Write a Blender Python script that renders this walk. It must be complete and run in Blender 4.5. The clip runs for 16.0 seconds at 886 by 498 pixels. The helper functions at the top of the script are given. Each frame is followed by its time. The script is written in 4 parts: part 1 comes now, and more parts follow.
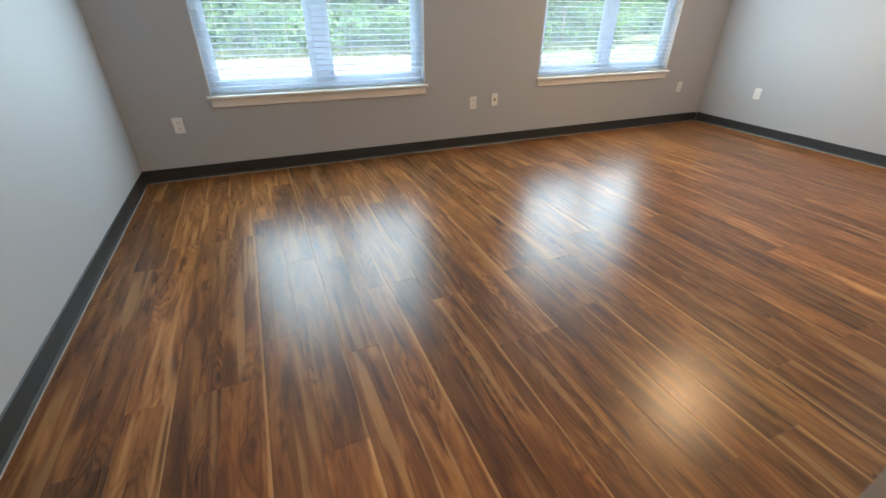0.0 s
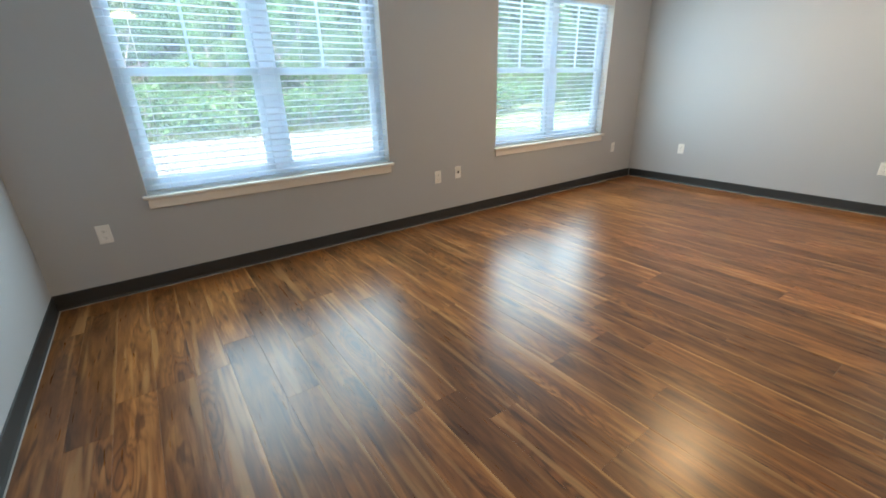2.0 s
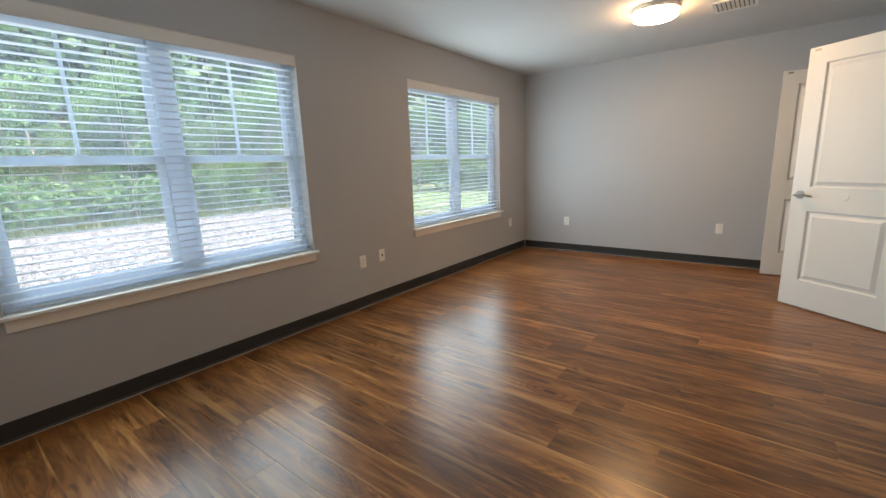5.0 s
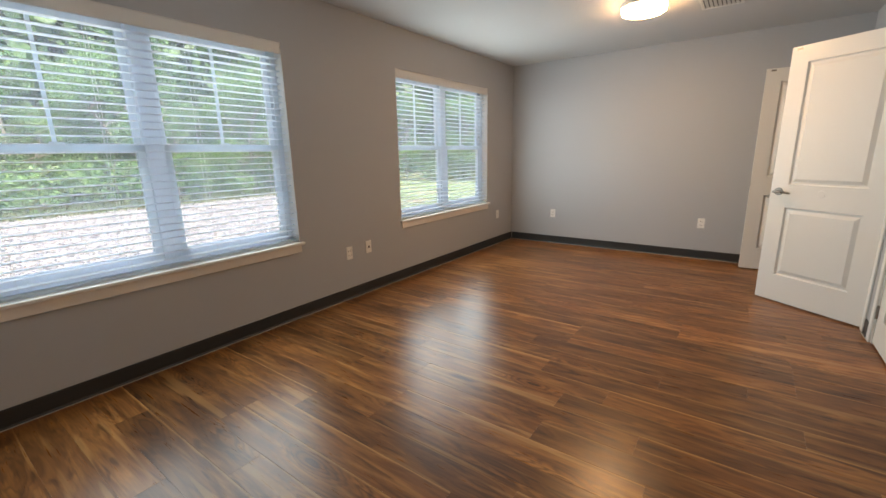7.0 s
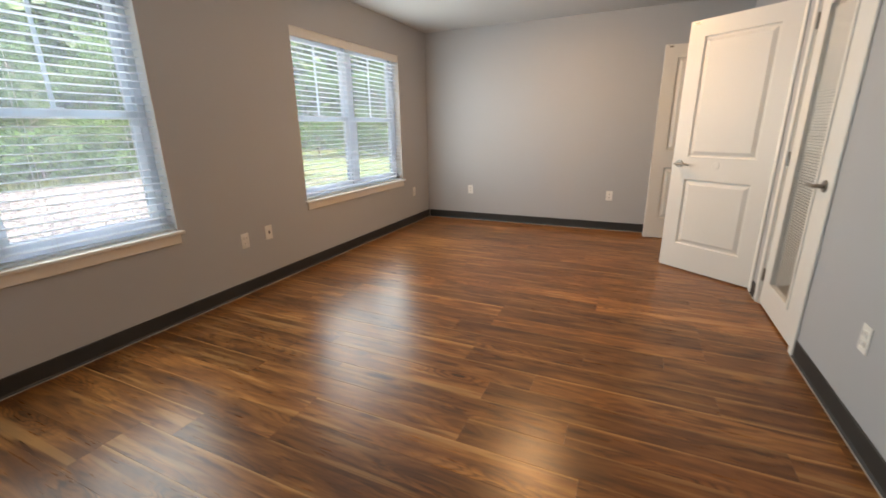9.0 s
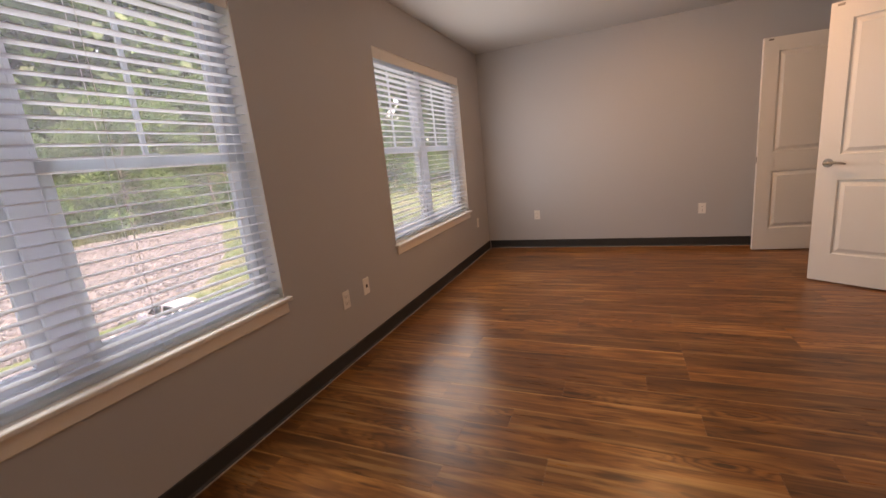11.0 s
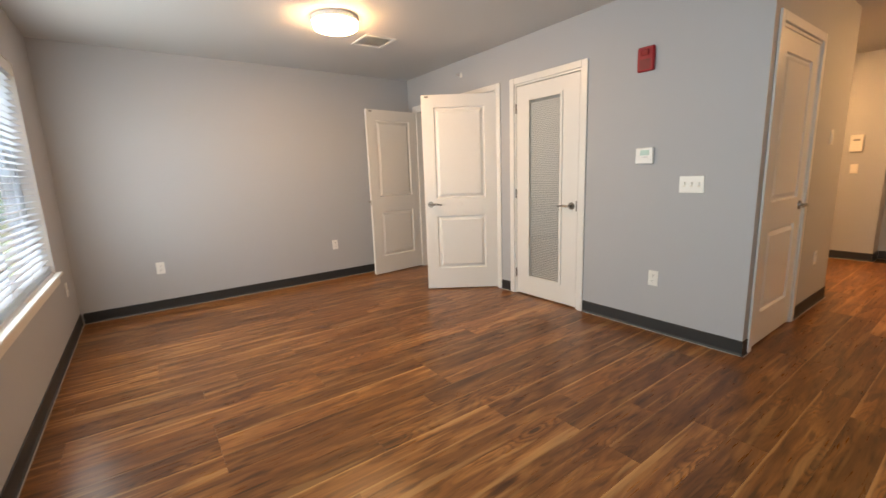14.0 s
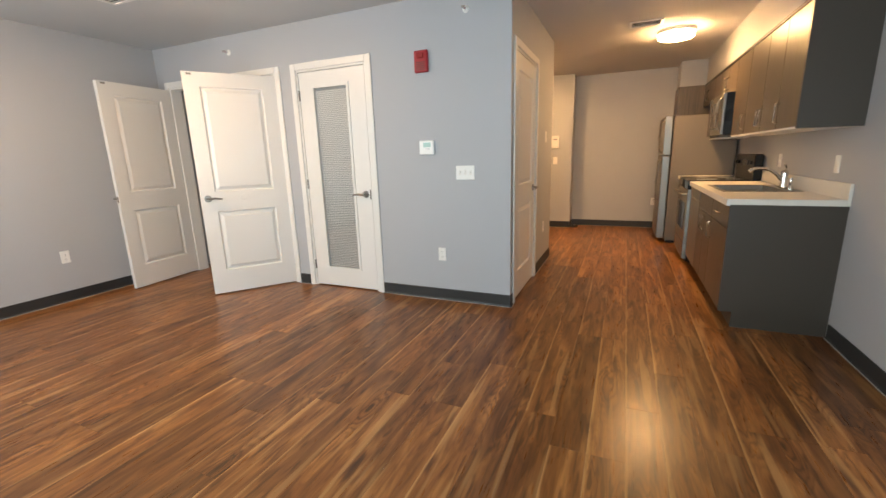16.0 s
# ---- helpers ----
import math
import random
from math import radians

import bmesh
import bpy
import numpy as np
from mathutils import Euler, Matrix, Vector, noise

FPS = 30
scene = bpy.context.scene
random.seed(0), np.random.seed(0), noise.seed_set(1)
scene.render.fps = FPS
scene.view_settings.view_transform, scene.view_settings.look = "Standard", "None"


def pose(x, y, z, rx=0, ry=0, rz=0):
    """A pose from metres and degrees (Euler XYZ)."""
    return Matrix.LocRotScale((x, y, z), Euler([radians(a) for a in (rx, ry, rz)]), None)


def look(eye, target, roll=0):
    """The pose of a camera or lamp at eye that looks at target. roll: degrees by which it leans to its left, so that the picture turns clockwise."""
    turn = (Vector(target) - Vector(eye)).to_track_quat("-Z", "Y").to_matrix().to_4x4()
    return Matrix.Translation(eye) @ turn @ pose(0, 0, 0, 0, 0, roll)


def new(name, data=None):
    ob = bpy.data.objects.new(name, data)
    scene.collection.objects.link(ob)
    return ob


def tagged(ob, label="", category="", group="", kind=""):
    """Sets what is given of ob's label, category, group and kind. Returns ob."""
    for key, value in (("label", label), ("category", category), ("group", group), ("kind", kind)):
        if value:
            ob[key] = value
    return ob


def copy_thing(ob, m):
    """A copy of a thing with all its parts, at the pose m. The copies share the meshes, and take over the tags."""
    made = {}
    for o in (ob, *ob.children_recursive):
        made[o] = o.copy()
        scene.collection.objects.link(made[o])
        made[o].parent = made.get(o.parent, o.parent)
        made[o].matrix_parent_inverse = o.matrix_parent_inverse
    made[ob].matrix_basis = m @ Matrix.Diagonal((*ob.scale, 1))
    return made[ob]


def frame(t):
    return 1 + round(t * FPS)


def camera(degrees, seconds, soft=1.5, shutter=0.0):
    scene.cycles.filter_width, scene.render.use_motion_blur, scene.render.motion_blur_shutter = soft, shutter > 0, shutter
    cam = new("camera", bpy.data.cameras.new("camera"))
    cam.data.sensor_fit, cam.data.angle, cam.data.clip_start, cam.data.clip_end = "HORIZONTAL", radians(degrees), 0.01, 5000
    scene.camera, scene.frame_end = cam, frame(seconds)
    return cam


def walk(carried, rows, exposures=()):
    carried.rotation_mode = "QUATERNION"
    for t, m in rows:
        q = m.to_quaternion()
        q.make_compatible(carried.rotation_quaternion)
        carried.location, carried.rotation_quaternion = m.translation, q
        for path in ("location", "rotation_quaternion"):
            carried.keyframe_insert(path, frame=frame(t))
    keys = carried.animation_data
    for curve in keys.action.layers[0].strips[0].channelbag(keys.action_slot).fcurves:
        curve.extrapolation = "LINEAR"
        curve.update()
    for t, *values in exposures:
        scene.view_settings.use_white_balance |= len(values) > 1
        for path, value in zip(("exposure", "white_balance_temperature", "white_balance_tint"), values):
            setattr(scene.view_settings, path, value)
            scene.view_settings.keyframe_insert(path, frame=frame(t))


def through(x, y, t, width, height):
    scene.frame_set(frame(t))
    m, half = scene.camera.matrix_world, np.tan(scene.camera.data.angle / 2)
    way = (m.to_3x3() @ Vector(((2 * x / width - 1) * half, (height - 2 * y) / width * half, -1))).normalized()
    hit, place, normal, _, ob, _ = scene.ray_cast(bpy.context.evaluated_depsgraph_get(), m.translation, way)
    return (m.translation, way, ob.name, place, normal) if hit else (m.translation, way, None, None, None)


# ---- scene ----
cam = camera(94.0, 16.0, soft=1.5, shutter=0.3)
METRES, EYE, TILT, LEAN, TURN = 4.08, 1.24, 0.0, 0.0, -22.8
PATH = [
    (0, (0.598, 0.547, 1.225), (1.283, 2.131, 0.215), 0.6),
    (0.5, (0.6, 0.789, 1.226), (1.205, 2.426, 0.25), -0.6),
    (1, (0.572, 0.912, 1.23), (1.318, 2.455, 0.199), 2.2),
    (1.5, (0.379, 1.012, 1.233), (1.308, 2.517, 0.3), -2.8),
    (2, (0.318, 1.097, 1.233), (1.385, 2.619, 0.494), -1.5),
    (2.5, (0.323, 1.242, 1.265), (1.568, 2.713, 0.731), -3.3),
    (3, (0.258, 1.355, 1.283), (1.671, 2.723, 0.917), -3.4),
    (3.5, (0.17, 1.422, 1.283), (1.672, 2.684, 0.893), -5.2),
    (4, (0.111, 1.449, 1.278), (1.61, 2.711, 0.878), -3.7),
    (4.2, (0.092, 1.453, 1.256), (1.614, 2.687, 0.859), -3.5),
    (6.5, (0.074, 1.47, 1.277), (1.626, 2.66, 0.858), -0.9),
    (7, (0.08, 1.461, 1.284), (1.654, 2.609, 0.834), -1.2),
    (7.5, (0.085, 1.441, 1.276), (1.689, 2.519, 0.761), -1.5),
    (8, (0.118, 1.37, 1.241), (1.77, 2.298, 0.601), -1.7),
    (8.5, (0.176, 1.46, 1.228), (1.923, 2.181, 0.572), -0.4),
    (9, (0.328, 1.569, 1.246), (2.07, 2.375, 0.685), -0.9),
    (9.2, (0.359, 1.634, 1.244), (2.075, 2.517, 0.718), -1.0),
    (11.3, (0.453, 2.823, 1.25), (2.28, 3.527, 0.841), -8.2),
    (11.5, (0.451, 2.92, 1.263), (2.358, 3.404, 0.899), -8.4),
    (12, (0.498, 3.163, 1.256), (2.461, 3.374, 0.935), -3.1),
    (12.5, (0.664, 3.344, 1.249), (2.636, 3.268, 0.928), -3.9),
    (13, (0.767, 3.46, 1.248), (2.676, 2.991, 0.88), -1.6),
    (13.5, (0.808, 3.625, 1.248), (2.556, 2.734, 0.858), -3.2),
    (14, (0.842, 3.698, 1.248), (2.438, 2.549, 0.887), -2.1),
    (14.5, (0.962, 3.71, 1.247), (2.429, 2.393, 0.909), -2.5),
    (15, (0.988, 3.731, 1.254), (2.211, 2.192, 0.888), -2.2),
    (15.5, (0.987, 3.83, 1.247), (1.929, 2.118, 0.824), -2.7),
    (16, (0.95, 3.871, 1.248), (1.735, 2.084, 0.809), -1.7),
]
EXPOSURES = [(0.0, 4.26, 6550, 13), (1.5, 4.26, 6500, 11), (2.0, 4.2, 6450, 9), (2.5, 3.95, 6450, 6), (3.2, 3.72, 6500, 6), (4.0, 3.7, 6700, 11), (6.5, 3.66, 7600, 20), (9.2, 3.82, 8050, 23), (11.3, 3.18, 9600, 42),
             (12.5, 3.2, 9500, 42), (13.2, 3.56, 9100, 37), (14.0, 3.88, 8050, 24), (16.0, 4.14, 7150, 19)]
walk(cam, [(t, look(eye, target, roll)) for t, eye, target, roll in PATH], EXPOSURES)

# ---- world and sun: a bright overcast day ----
SUN_EL, SUN_AZ = radians(62), radians(158)
world = bpy.data.worlds.new("sky")
scene.world = world
world.use_nodes = True
wn = world.node_tree.nodes
sky = wn.new("ShaderNodeTexSky")
sky.sky_type, sky.sun_disc, sky.sun_elevation, sky.sun_rotation = "NISHITA", False, SUN_EL, SUN_AZ
sky.air_density, sky.dust_density = 1.0, 3.0
wn["Background"].inputs["Strength"].default_value = 0.13
world.node_tree.links.new(sky.outputs["Color"], wn["Background"].inputs["Color"])
sun = new("sun", bpy.data.lights.new("sun", "SUN"))
sun.data.energy, sun.data.angle, sun.data.color = 0.8, radians(25), (1.0, 0.97, 0.92)
sun.matrix_world = look((0, 0, 40), (-8, 20, 0))

# the sky's light standing in each window's opening
for wx, wy, power in [(x, y, e) for x in (0.700, 1.585, 3.675, 4.560) for y, e in ((4.288, 1.30), (4.352, 0.42))]:
    day = new("window_daylight", bpy.data.lights.new("window_daylight", "AREA"))
    day.data.shape, day.data.size, day.data.size_y = "RECTANGLE", 0.76, 1.34
    day.data.energy, day.data.color = power, (0.67, 0.91, 1.0)
    day.matrix_world = pose(wx, wy, 1.335, 90, 0, 180)

# ---- materials ----


def nodes_of(name):
    m = bpy.data.materials.new(name)
    m.use_nodes = True
    t = m.node_tree
    return m, t, t.nodes["Principled BSDF"]


def mixed(t, fac, a, b, kind="MIX"):
    n = t.nodes.new("ShaderNodeMix")
    n.data_type, n.blend_type = "RGBA", kind
    for sock, v in ((0, fac), (6, a), (7, b)):
        if hasattr(v, "links"):
            t.links.new(v, n.inputs[sock])
        else:
            n.inputs[sock].default_value = v if sock == 0 else (*v, 1)[:4]
    return n.outputs[2]


def noisy(t, scale, detail=3.0, stretch=(1, 1, 1), offset=None, coords="Object", distort=0.0):
    tc = t.nodes.new("ShaderNodeTexCoord")
    mp = t.nodes.new("ShaderNodeMapping")
    mp.inputs["Scale"].default_value = stretch
    t.links.new(tc.outputs[coords], mp.inputs["Vector"])
    if offset is not None:
        t.links.new(offset, mp.inputs["Location"])
    n = t.nodes.new("ShaderNodeTexNoise")
    n.inputs["Scale"].default_value, n.inputs["Detail"].default_value, n.inputs["Distortion"].default_value = scale, detail, distort
    t.links.new(mp.outputs["Vector"], n.inputs["Vector"])
    return n.outputs["Fac"]


def ramp(t, fac, stops):
    r = t.nodes.new("ShaderNodeValToRGB")
    while len(r.color_ramp.elements) < len(stops):
        r.color_ramp.elements.new(0.5)
    for e, (p, c) in zip(r.color_ramp.elements, stops):
        e.position, e.color = p, (*c, 1) if len(c) == 3 else c
    t.links.new(fac, r.inputs["Fac"])
    return r.outputs["Color"]


def bumped(t, b, fac, strength, distance=0.002):
    n = t.nodes.new("ShaderNodeBump")
    n.inputs["Strength"].default_value, n.inputs["Distance"].default_value = strength, distance
    t.links.new(fac, n.inputs["Height"])
    t.links.new(n.outputs["Normal"], b.inputs["Normal"])


def plain(name, color, rough=0.5, metal=0.0, grain=60.0, vary=0.06, bump=0.0, blotch=1.5, spec=0.5, stretch=(1, 1, 1)):
    """Colour with a fine grain and a broad unevenness."""
    m, t, b = nodes_of(name)
    lo = tuple(c * (1 - vary) for c in color)
    hi = tuple(min(1, c * (1 + vary)) for c in color)
    fine, broad = noisy(t, grain, 3, stretch), noisy(t, blotch, 2)
    c1 = mixed(t, fine, lo, hi)
    c2 = mixed(t, broad, lo, hi)
    t.links.new(mixed(t, 0.5, c1, c2), b.inputs["Base Color"])
    rr = ramp(t, broad, [(0.3, (rough * 0.9,) * 3), (0.7, (min(1, rough * 1.12),) * 3)])
    t.links.new(rr, b.inputs["Roughness"])
    b.inputs["Metallic"].default_value = metal
    b.inputs["Specular IOR Level"].default_value = spec
    if bump:
        bumped(t, b, fine, bump)
    return m


def math_node(t, op, a, b=0.0, c=0.0):
    n = t.nodes.new("ShaderNodeMath")
    n.operation = op
    for k, v in enumerate((a, b, c)):
        if hasattr(v, "links"):
            t.links.new(v, n.inputs[k])
        else:
            n.inputs[k].default_value = v
    return n.outputs[0]


def wood_floor():
    """Printed walnut planks: growth-ring contours, fibres, flecks, knots and pale sapwood along an edge."""
    m, t, b = nodes_of("vinyl_wood_planks")
    info = t.nodes.new("ShaderNodeObjectInfo")
    rnd = info.outputs["Random"]
    comb = t.nodes.new("ShaderNodeCombineXYZ")
    for i in range(3):
        t.links.new(math_node(t, "MULTIPLY", rnd, 37.0), comb.inputs[i])
    off = comb.outputs[0]
    body = noisy(t, 2.0, 2.5, (10.0, 1.25, 1), off, distort=0.7)
    fine = noisy(t, 6.0, 4, (22.0, 1.0, 1), off)
    base = ramp(t, body, [(0.26, (0.092, 0.0325, 0.0088)), (0.43, (0.166, 0.0625, 0.0168)), (0.56, (0.232, 0.0935, 0.0262)), (0.72, (0.340, 0.150, 0.0465))])
    line = ramp(t, fine, [(0.33, (0.76, 0.72, 0.68)), (0.47, (0.98, 0.97, 0.96)), (0.66, (1.16, 1.15, 1.12))])
    col = mixed(t, 0.7, base, line, "MULTIPLY")
    # knots and the arched rings round them
    tc, mp, vo, sep = (t.nodes.new("ShaderNode" + k) for k in ("TexCoord", "Mapping", "TexVoronoi", "SeparateXYZ"))
    mp.inputs["Scale"].default_value = (5.2, 1.45, 1)
    t.links.new(tc.outputs["Object"], mp.inputs["Vector"])
    t.links.new(off, mp.inputs["Location"])
    vo.inputs["Scale"].default_value = 1.0
    t.links.new(mp.outputs["Vector"], vo.inputs["Vector"])
    dist = vo.outputs["Distance"]
    wave = math_node(t, "SINE", math_node(t, "MULTIPLY", math_node(t, "MULTIPLY_ADD", body, 0.42, dist), 72.0))
    rings = ramp(t, math_node(t, "MULTIPLY_ADD", wave, 0.5, 0.5), [(0.0, (0.46, 0.41, 0.37)), (0.42, (0.98, 0.97, 0.96)), (1.0, (1.22, 1.20, 1.16))])
    col = mixed(t, ramp(t, dist, [(0.12, (0.9,) * 3), (0.50, (0.12,) * 3)]), col, rings, "MULTIPLY")
    heart = ramp(t, math_node(t, "MULTIPLY_ADD", fine, 0.10, dist), [(0.085, (0.30, 0.23, 0.19)), (0.14, (1, 1, 1))])
    col = mixed(t, 0.9, col, heart, "MULTIPLY")
    # dark mineral streaks, pale sapwood streaks
    dark = noisy(t, 2.0, 1.5, (16.0, 2.2, 1), off, distort=0.4)
    col = mixed(t, 0.85, col, ramp(t, dark, [(0.60, (1, 1, 1)), (0.70, (0.42, 0.36, 0.33))]), "MULTIPLY")
    pale = noisy(t, 2.0, 1.0, (11.0, 0.60, 1), math_node(t, "MULTIPLY", rnd, 91.0))
    col = mixed(t, ramp(t, pale, [(0.61, (0, 0, 0)), (0.68, (0.5,) * 3)]), col, (0.46, 0.250, 0.098))
    # pale sapwood along one edge of about half of the planks
    t.links.new(tc.outputs["Object"], sep.inputs[0])
    edge = math_node(t, "MULTIPLY_ADD", body, 0.022, sep.outputs["X"])
    sap = ramp(t, edge, [(0.076, (0, 0, 0)), (0.080, (0.7,) * 3), (1.0, (0.7,) * 3)])
    some = ramp(t, math_node(t, "FRACT", math_node(t, "MULTIPLY", rnd, 7.31)), [(0.45, (0, 0, 0)), (0.50, (1, 1, 1))])
    col = mixed(t, mixed(t, 1.0, sap, some, "MULTIPLY"), col, (0.46, 0.250, 0.098))
    tone = ramp(t, rnd, [(0, (0.68, 0.64, 0.60)), (0.5, (0.96, 0.93, 0.90)), (1, (1.28, 1.24, 1.18))])
    t.links.new(mixed(t, 1.0, col, tone, "MULTIPLY"), b.inputs["Base Color"])
    t.links.new(ramp(t, fine, [(0.3, (0.33,) * 3), (0.7, (0.27,) * 3)]), b.inputs["Roughness"])
    b.inputs["Specular IOR Level"].default_value = 0.45
    bumped(t, b, fine, 0.03, 0.001)
    return m


def stone_mat():
    """Broken stone: each piece a grey of its own."""
    m, t, b = nodes_of("broken_stone")
    g = t.nodes.new("ShaderNodeNewGeometry")
    c = ramp(t, g.outputs["Random Per Island"], [(0.0, (0.10, 0.097, 0.095)), (0.5, (0.128, 0.125, 0.122)), (1.0, (0.165, 0.160, 0.156))])
    t.links.new(mixed(t, 0.5, c, ramp(t, noisy(t, 40.0), [(0.3, (0.8,) * 3), (0.7, (1.15,) * 3)]), "MULTIPLY"), b.inputs["Base Color"])
    b.inputs["Roughness"].default_value = 0.9
    return m


def laminate():
    m, t, b = nodes_of("taupe_woodgrain_laminate")
    g = noisy(t, 6.0, 5, (14, 14, 0.5))
    t.links.new(ramp(t, g, [(0.3, (0.056, 0.041, 0.027)), (0.5, (0.082, 0.061, 0.041)), (0.72, (0.108, 0.082, 0.057))]), b.inputs["Base Color"])
    b.inputs["Roughness"].default_value = 0.36
    bumped(t, b, g, 0.04)
    return m


def glass_mat(name, tint=(1, 1, 1), rough=0.0, haze=0.0):
    """Clear glass: a thin sheet that lets the view pass and mirrors a little."""
    m = bpy.data.materials.new(name)
    m.use_nodes = True
    t = m.node_tree
    t.nodes.clear()
    out = t.nodes.new("ShaderNodeOutputMaterial")
    tr, gl, mx, lw = (t.nodes.new("ShaderNode" + k) for k in ("BsdfTransparent", "BsdfGlossy", "MixShader", "LayerWeight"))
    tr.inputs["Color"].default_value = (*tint, 1)
    gl.inputs["Roughness"].default_value = rough
    lw.inputs["Blend"].default_value = 0.5
    pw, ma = t.nodes.new("ShaderNodeMath"), t.nodes.new("ShaderNodeMath")
    pw.operation, ma.operation = "POWER", "MULTIPLY_ADD"
    pw.inputs[1].default_value, ma.inputs[1].default_value, ma.inputs[2].default_value = 5.0, 0.5, 0.065
    t.links.new(lw.outputs["Facing"], pw.inputs[0])
    t.links.new(pw.outputs[0], ma.inputs[0])
    t.links.new(ma.outputs[0], mx.inputs[0])
    # pale translucent layer mixed in to imitate the bright haze over the view
    veil, haze_layer = t.nodes.new("ShaderNodeMixShader"), t.nodes.new("ShaderNodeBsdfTranslucent")
    haze_layer.inputs["Color"].default_value = (0.8, 0.86, 0.88, 1)
    veil.inputs[0].default_value = haze
    t.links.new(tr.outputs[0], veil.inputs[1])
    t.links.new(haze_layer.outputs[0], veil.inputs[2])
    t.links.new(veil.outputs[0], mx.inputs[1])
    t.links.new(gl.outputs[0], mx.inputs[2])
    t.links.new(mx.outputs[0], out.inputs["Surface"])
    return m


def glowing(name, color, strength):
    m, t, b = nodes_of(name)
    b.inputs["Base Color"].default_value = (0.8, 0.78, 0.74, 1)
    b.inputs["Emission Color"].default_value = (*color, 1)
    b.inputs["Emission Strength"].default_value = strength
    b.inputs["Roughness"].default_value = 0.4
    return m


def slat_mat(name, color, through=0.35):
    m, t, b = nodes_of(name)
    b.inputs["Base Color"].default_value = (*color, 1)
    b.inputs["Roughness"].default_value = 0.4
    tl, mx = t.nodes.new("ShaderNodeBsdfTranslucent"), t.nodes.new("ShaderNodeMixShader")
    tl.inputs["Color"].default_value = (*color, 1)
    mx.inputs[0].default_value = through
    t.links.new(b.outputs[0], mx.inputs[1])
    t.links.new(tl.outputs[0], mx.inputs[2])
    t.links.new(mx.outputs[0], t.nodes["Material Output"].inputs["Surface"])
    return m


def leaf_mat(name, dark, light):
    m, t, b = nodes_of(name)
    g = t.nodes.new("ShaderNodeNewGeometry")
    c = ramp(t, g.outputs["Random Per Island"], [(0.0, dark), (0.6, tuple((x + y) / 2 for x, y in zip(dark, light))), (1.0, light)])
    t.links.new(c, b.inputs["Base Color"])
    b.inputs["Roughness"].default_value = 0.55
    tl, mx = t.nodes.new("ShaderNodeBsdfTranslucent"), t.nodes.new("ShaderNodeMixShader")
    t.links.new(c, tl.inputs["Color"])
    mx.inputs[0].default_value = 0.35
    t.links.new(b.outputs[0], mx.inputs[1])
    t.links.new(tl.outputs[0], mx.inputs[2])
    t.links.new(mx.outputs[0], t.nodes["Material Output"].inputs["Surface"])
    return m


WALL = plain("grey_wall_paint", (0.405, 0.418, 0.440), 0.62, grain=260, vary=0.03, bump=0.10, blotch=0.9)
CEIL = plain("white_ceiling_paint", (0.55, 0.545, 0.54), 0.8, grain=160, vary=0.02, bump=0.15)
TRIM = plain("white_semigloss_paint", (0.73, 0.718, 0.69), 0.33, grain=90, vary=0.02, bump=0.02)
SILLM = plain("off_white_sill_paint", (0.72, 0.68, 0.62), 0.4, grain=70, vary=0.04)
BASE = plain("dark_grey_rubber_base", (0.024, 0.025, 0.026), 0.5, grain=120, vary=0.12)
GLINT = plain("pale_glint", (0.42, 0.41, 0.39), 0.6)
# high translucent share makes the window frames glow, in place of daylight's glare
VINYL = slat_mat("white_window_vinyl", (0.80, 0.86, 0.88), 0.65)
PLATE = plain("white_plastic_plate", (0.78, 0.77, 0.74), 0.3, vary=0.02)
SLOT = plain("dark_slot", (0.03, 0.03, 0.03), 0.6)
NICKEL = plain("satin_nickel", (0.27, 0.25, 0.23), 0.3, 1.0, grain=200, vary=0.05)
PULLM = plain("bright_satin_metal", (0.55, 0.53, 0.49), 0.25, 1.0, grain=200, vary=0.05)
CHROME = plain("polished_chrome", (0.75, 0.75, 0.75), 0.08, 1.0, vary=0.02)
STEEL = plain("brushed_stainless_steel", (0.29, 0.275, 0.25), 0.40, 1.0, grain=90, vary=0.10, stretch=(1, 1, 14), bump=0.03)
FRIDGE_SIDE = plain("grey_textured_steel_side", (0.17, 0.15, 0.125), 0.5, 0.1, grain=240, vary=0.08, bump=0.08)
BLACKG = plain("black_glass", (0.012, 0.012, 0.013), 0.08, vary=0.2)
BLACK = plain("black_enamel", (0.012, 0.012, 0.012), 0.3, vary=0.2, spec=0.25)
COUNTER = plain("cream_speckled_laminate", (0.70, 0.665, 0.60), 0.38, grain=420, vary=0.07)
ENDP = plain("charcoal_laminate", (0.056, 0.046, 0.036), 0.42, grain=140, vary=0.10)
RED = plain("red_plastic", (0.34, 0.010, 0.018), 0.35, vary=0.05)
CLEARM = plain("clear_strobe_lens", (0.30, 0.03, 0.03), 0.12)
LCD = plain("green_grey_display", (0.35, 0.52, 0.46), 0.2, vary=0.05)
INK = plain("grey_print", (0.25, 0.26, 0.27), 0.5)
SLATSHADE = plain("grey_slat_shade", (0.33, 0.325, 0.305), 0.6)
SUB = plain("dark_subfloor", (0.03, 0.022, 0.016), 0.7)
LAM = laminate()
WOOD = wood_floor()
CLEAR = glass_mat("door_glass")
GLASS = glass_mat("window_glass", (0.95, 0.98, 0.97), haze=0.10)
SLAT = slat_mat("white_blind_slat", (0.82, 0.86, 0.89), 0.35)
MINI = slat_mat("pale_mini_blind_slat", (0.74, 0.72, 0.68), 0.1)
LAMP = glowing("lit_white_diffuser", (1.0, 0.66, 0.34), 6.6)
LAMP2 = glowing("bright_lit_diffuser", (1.0, 0.61, 0.26), 8.2)
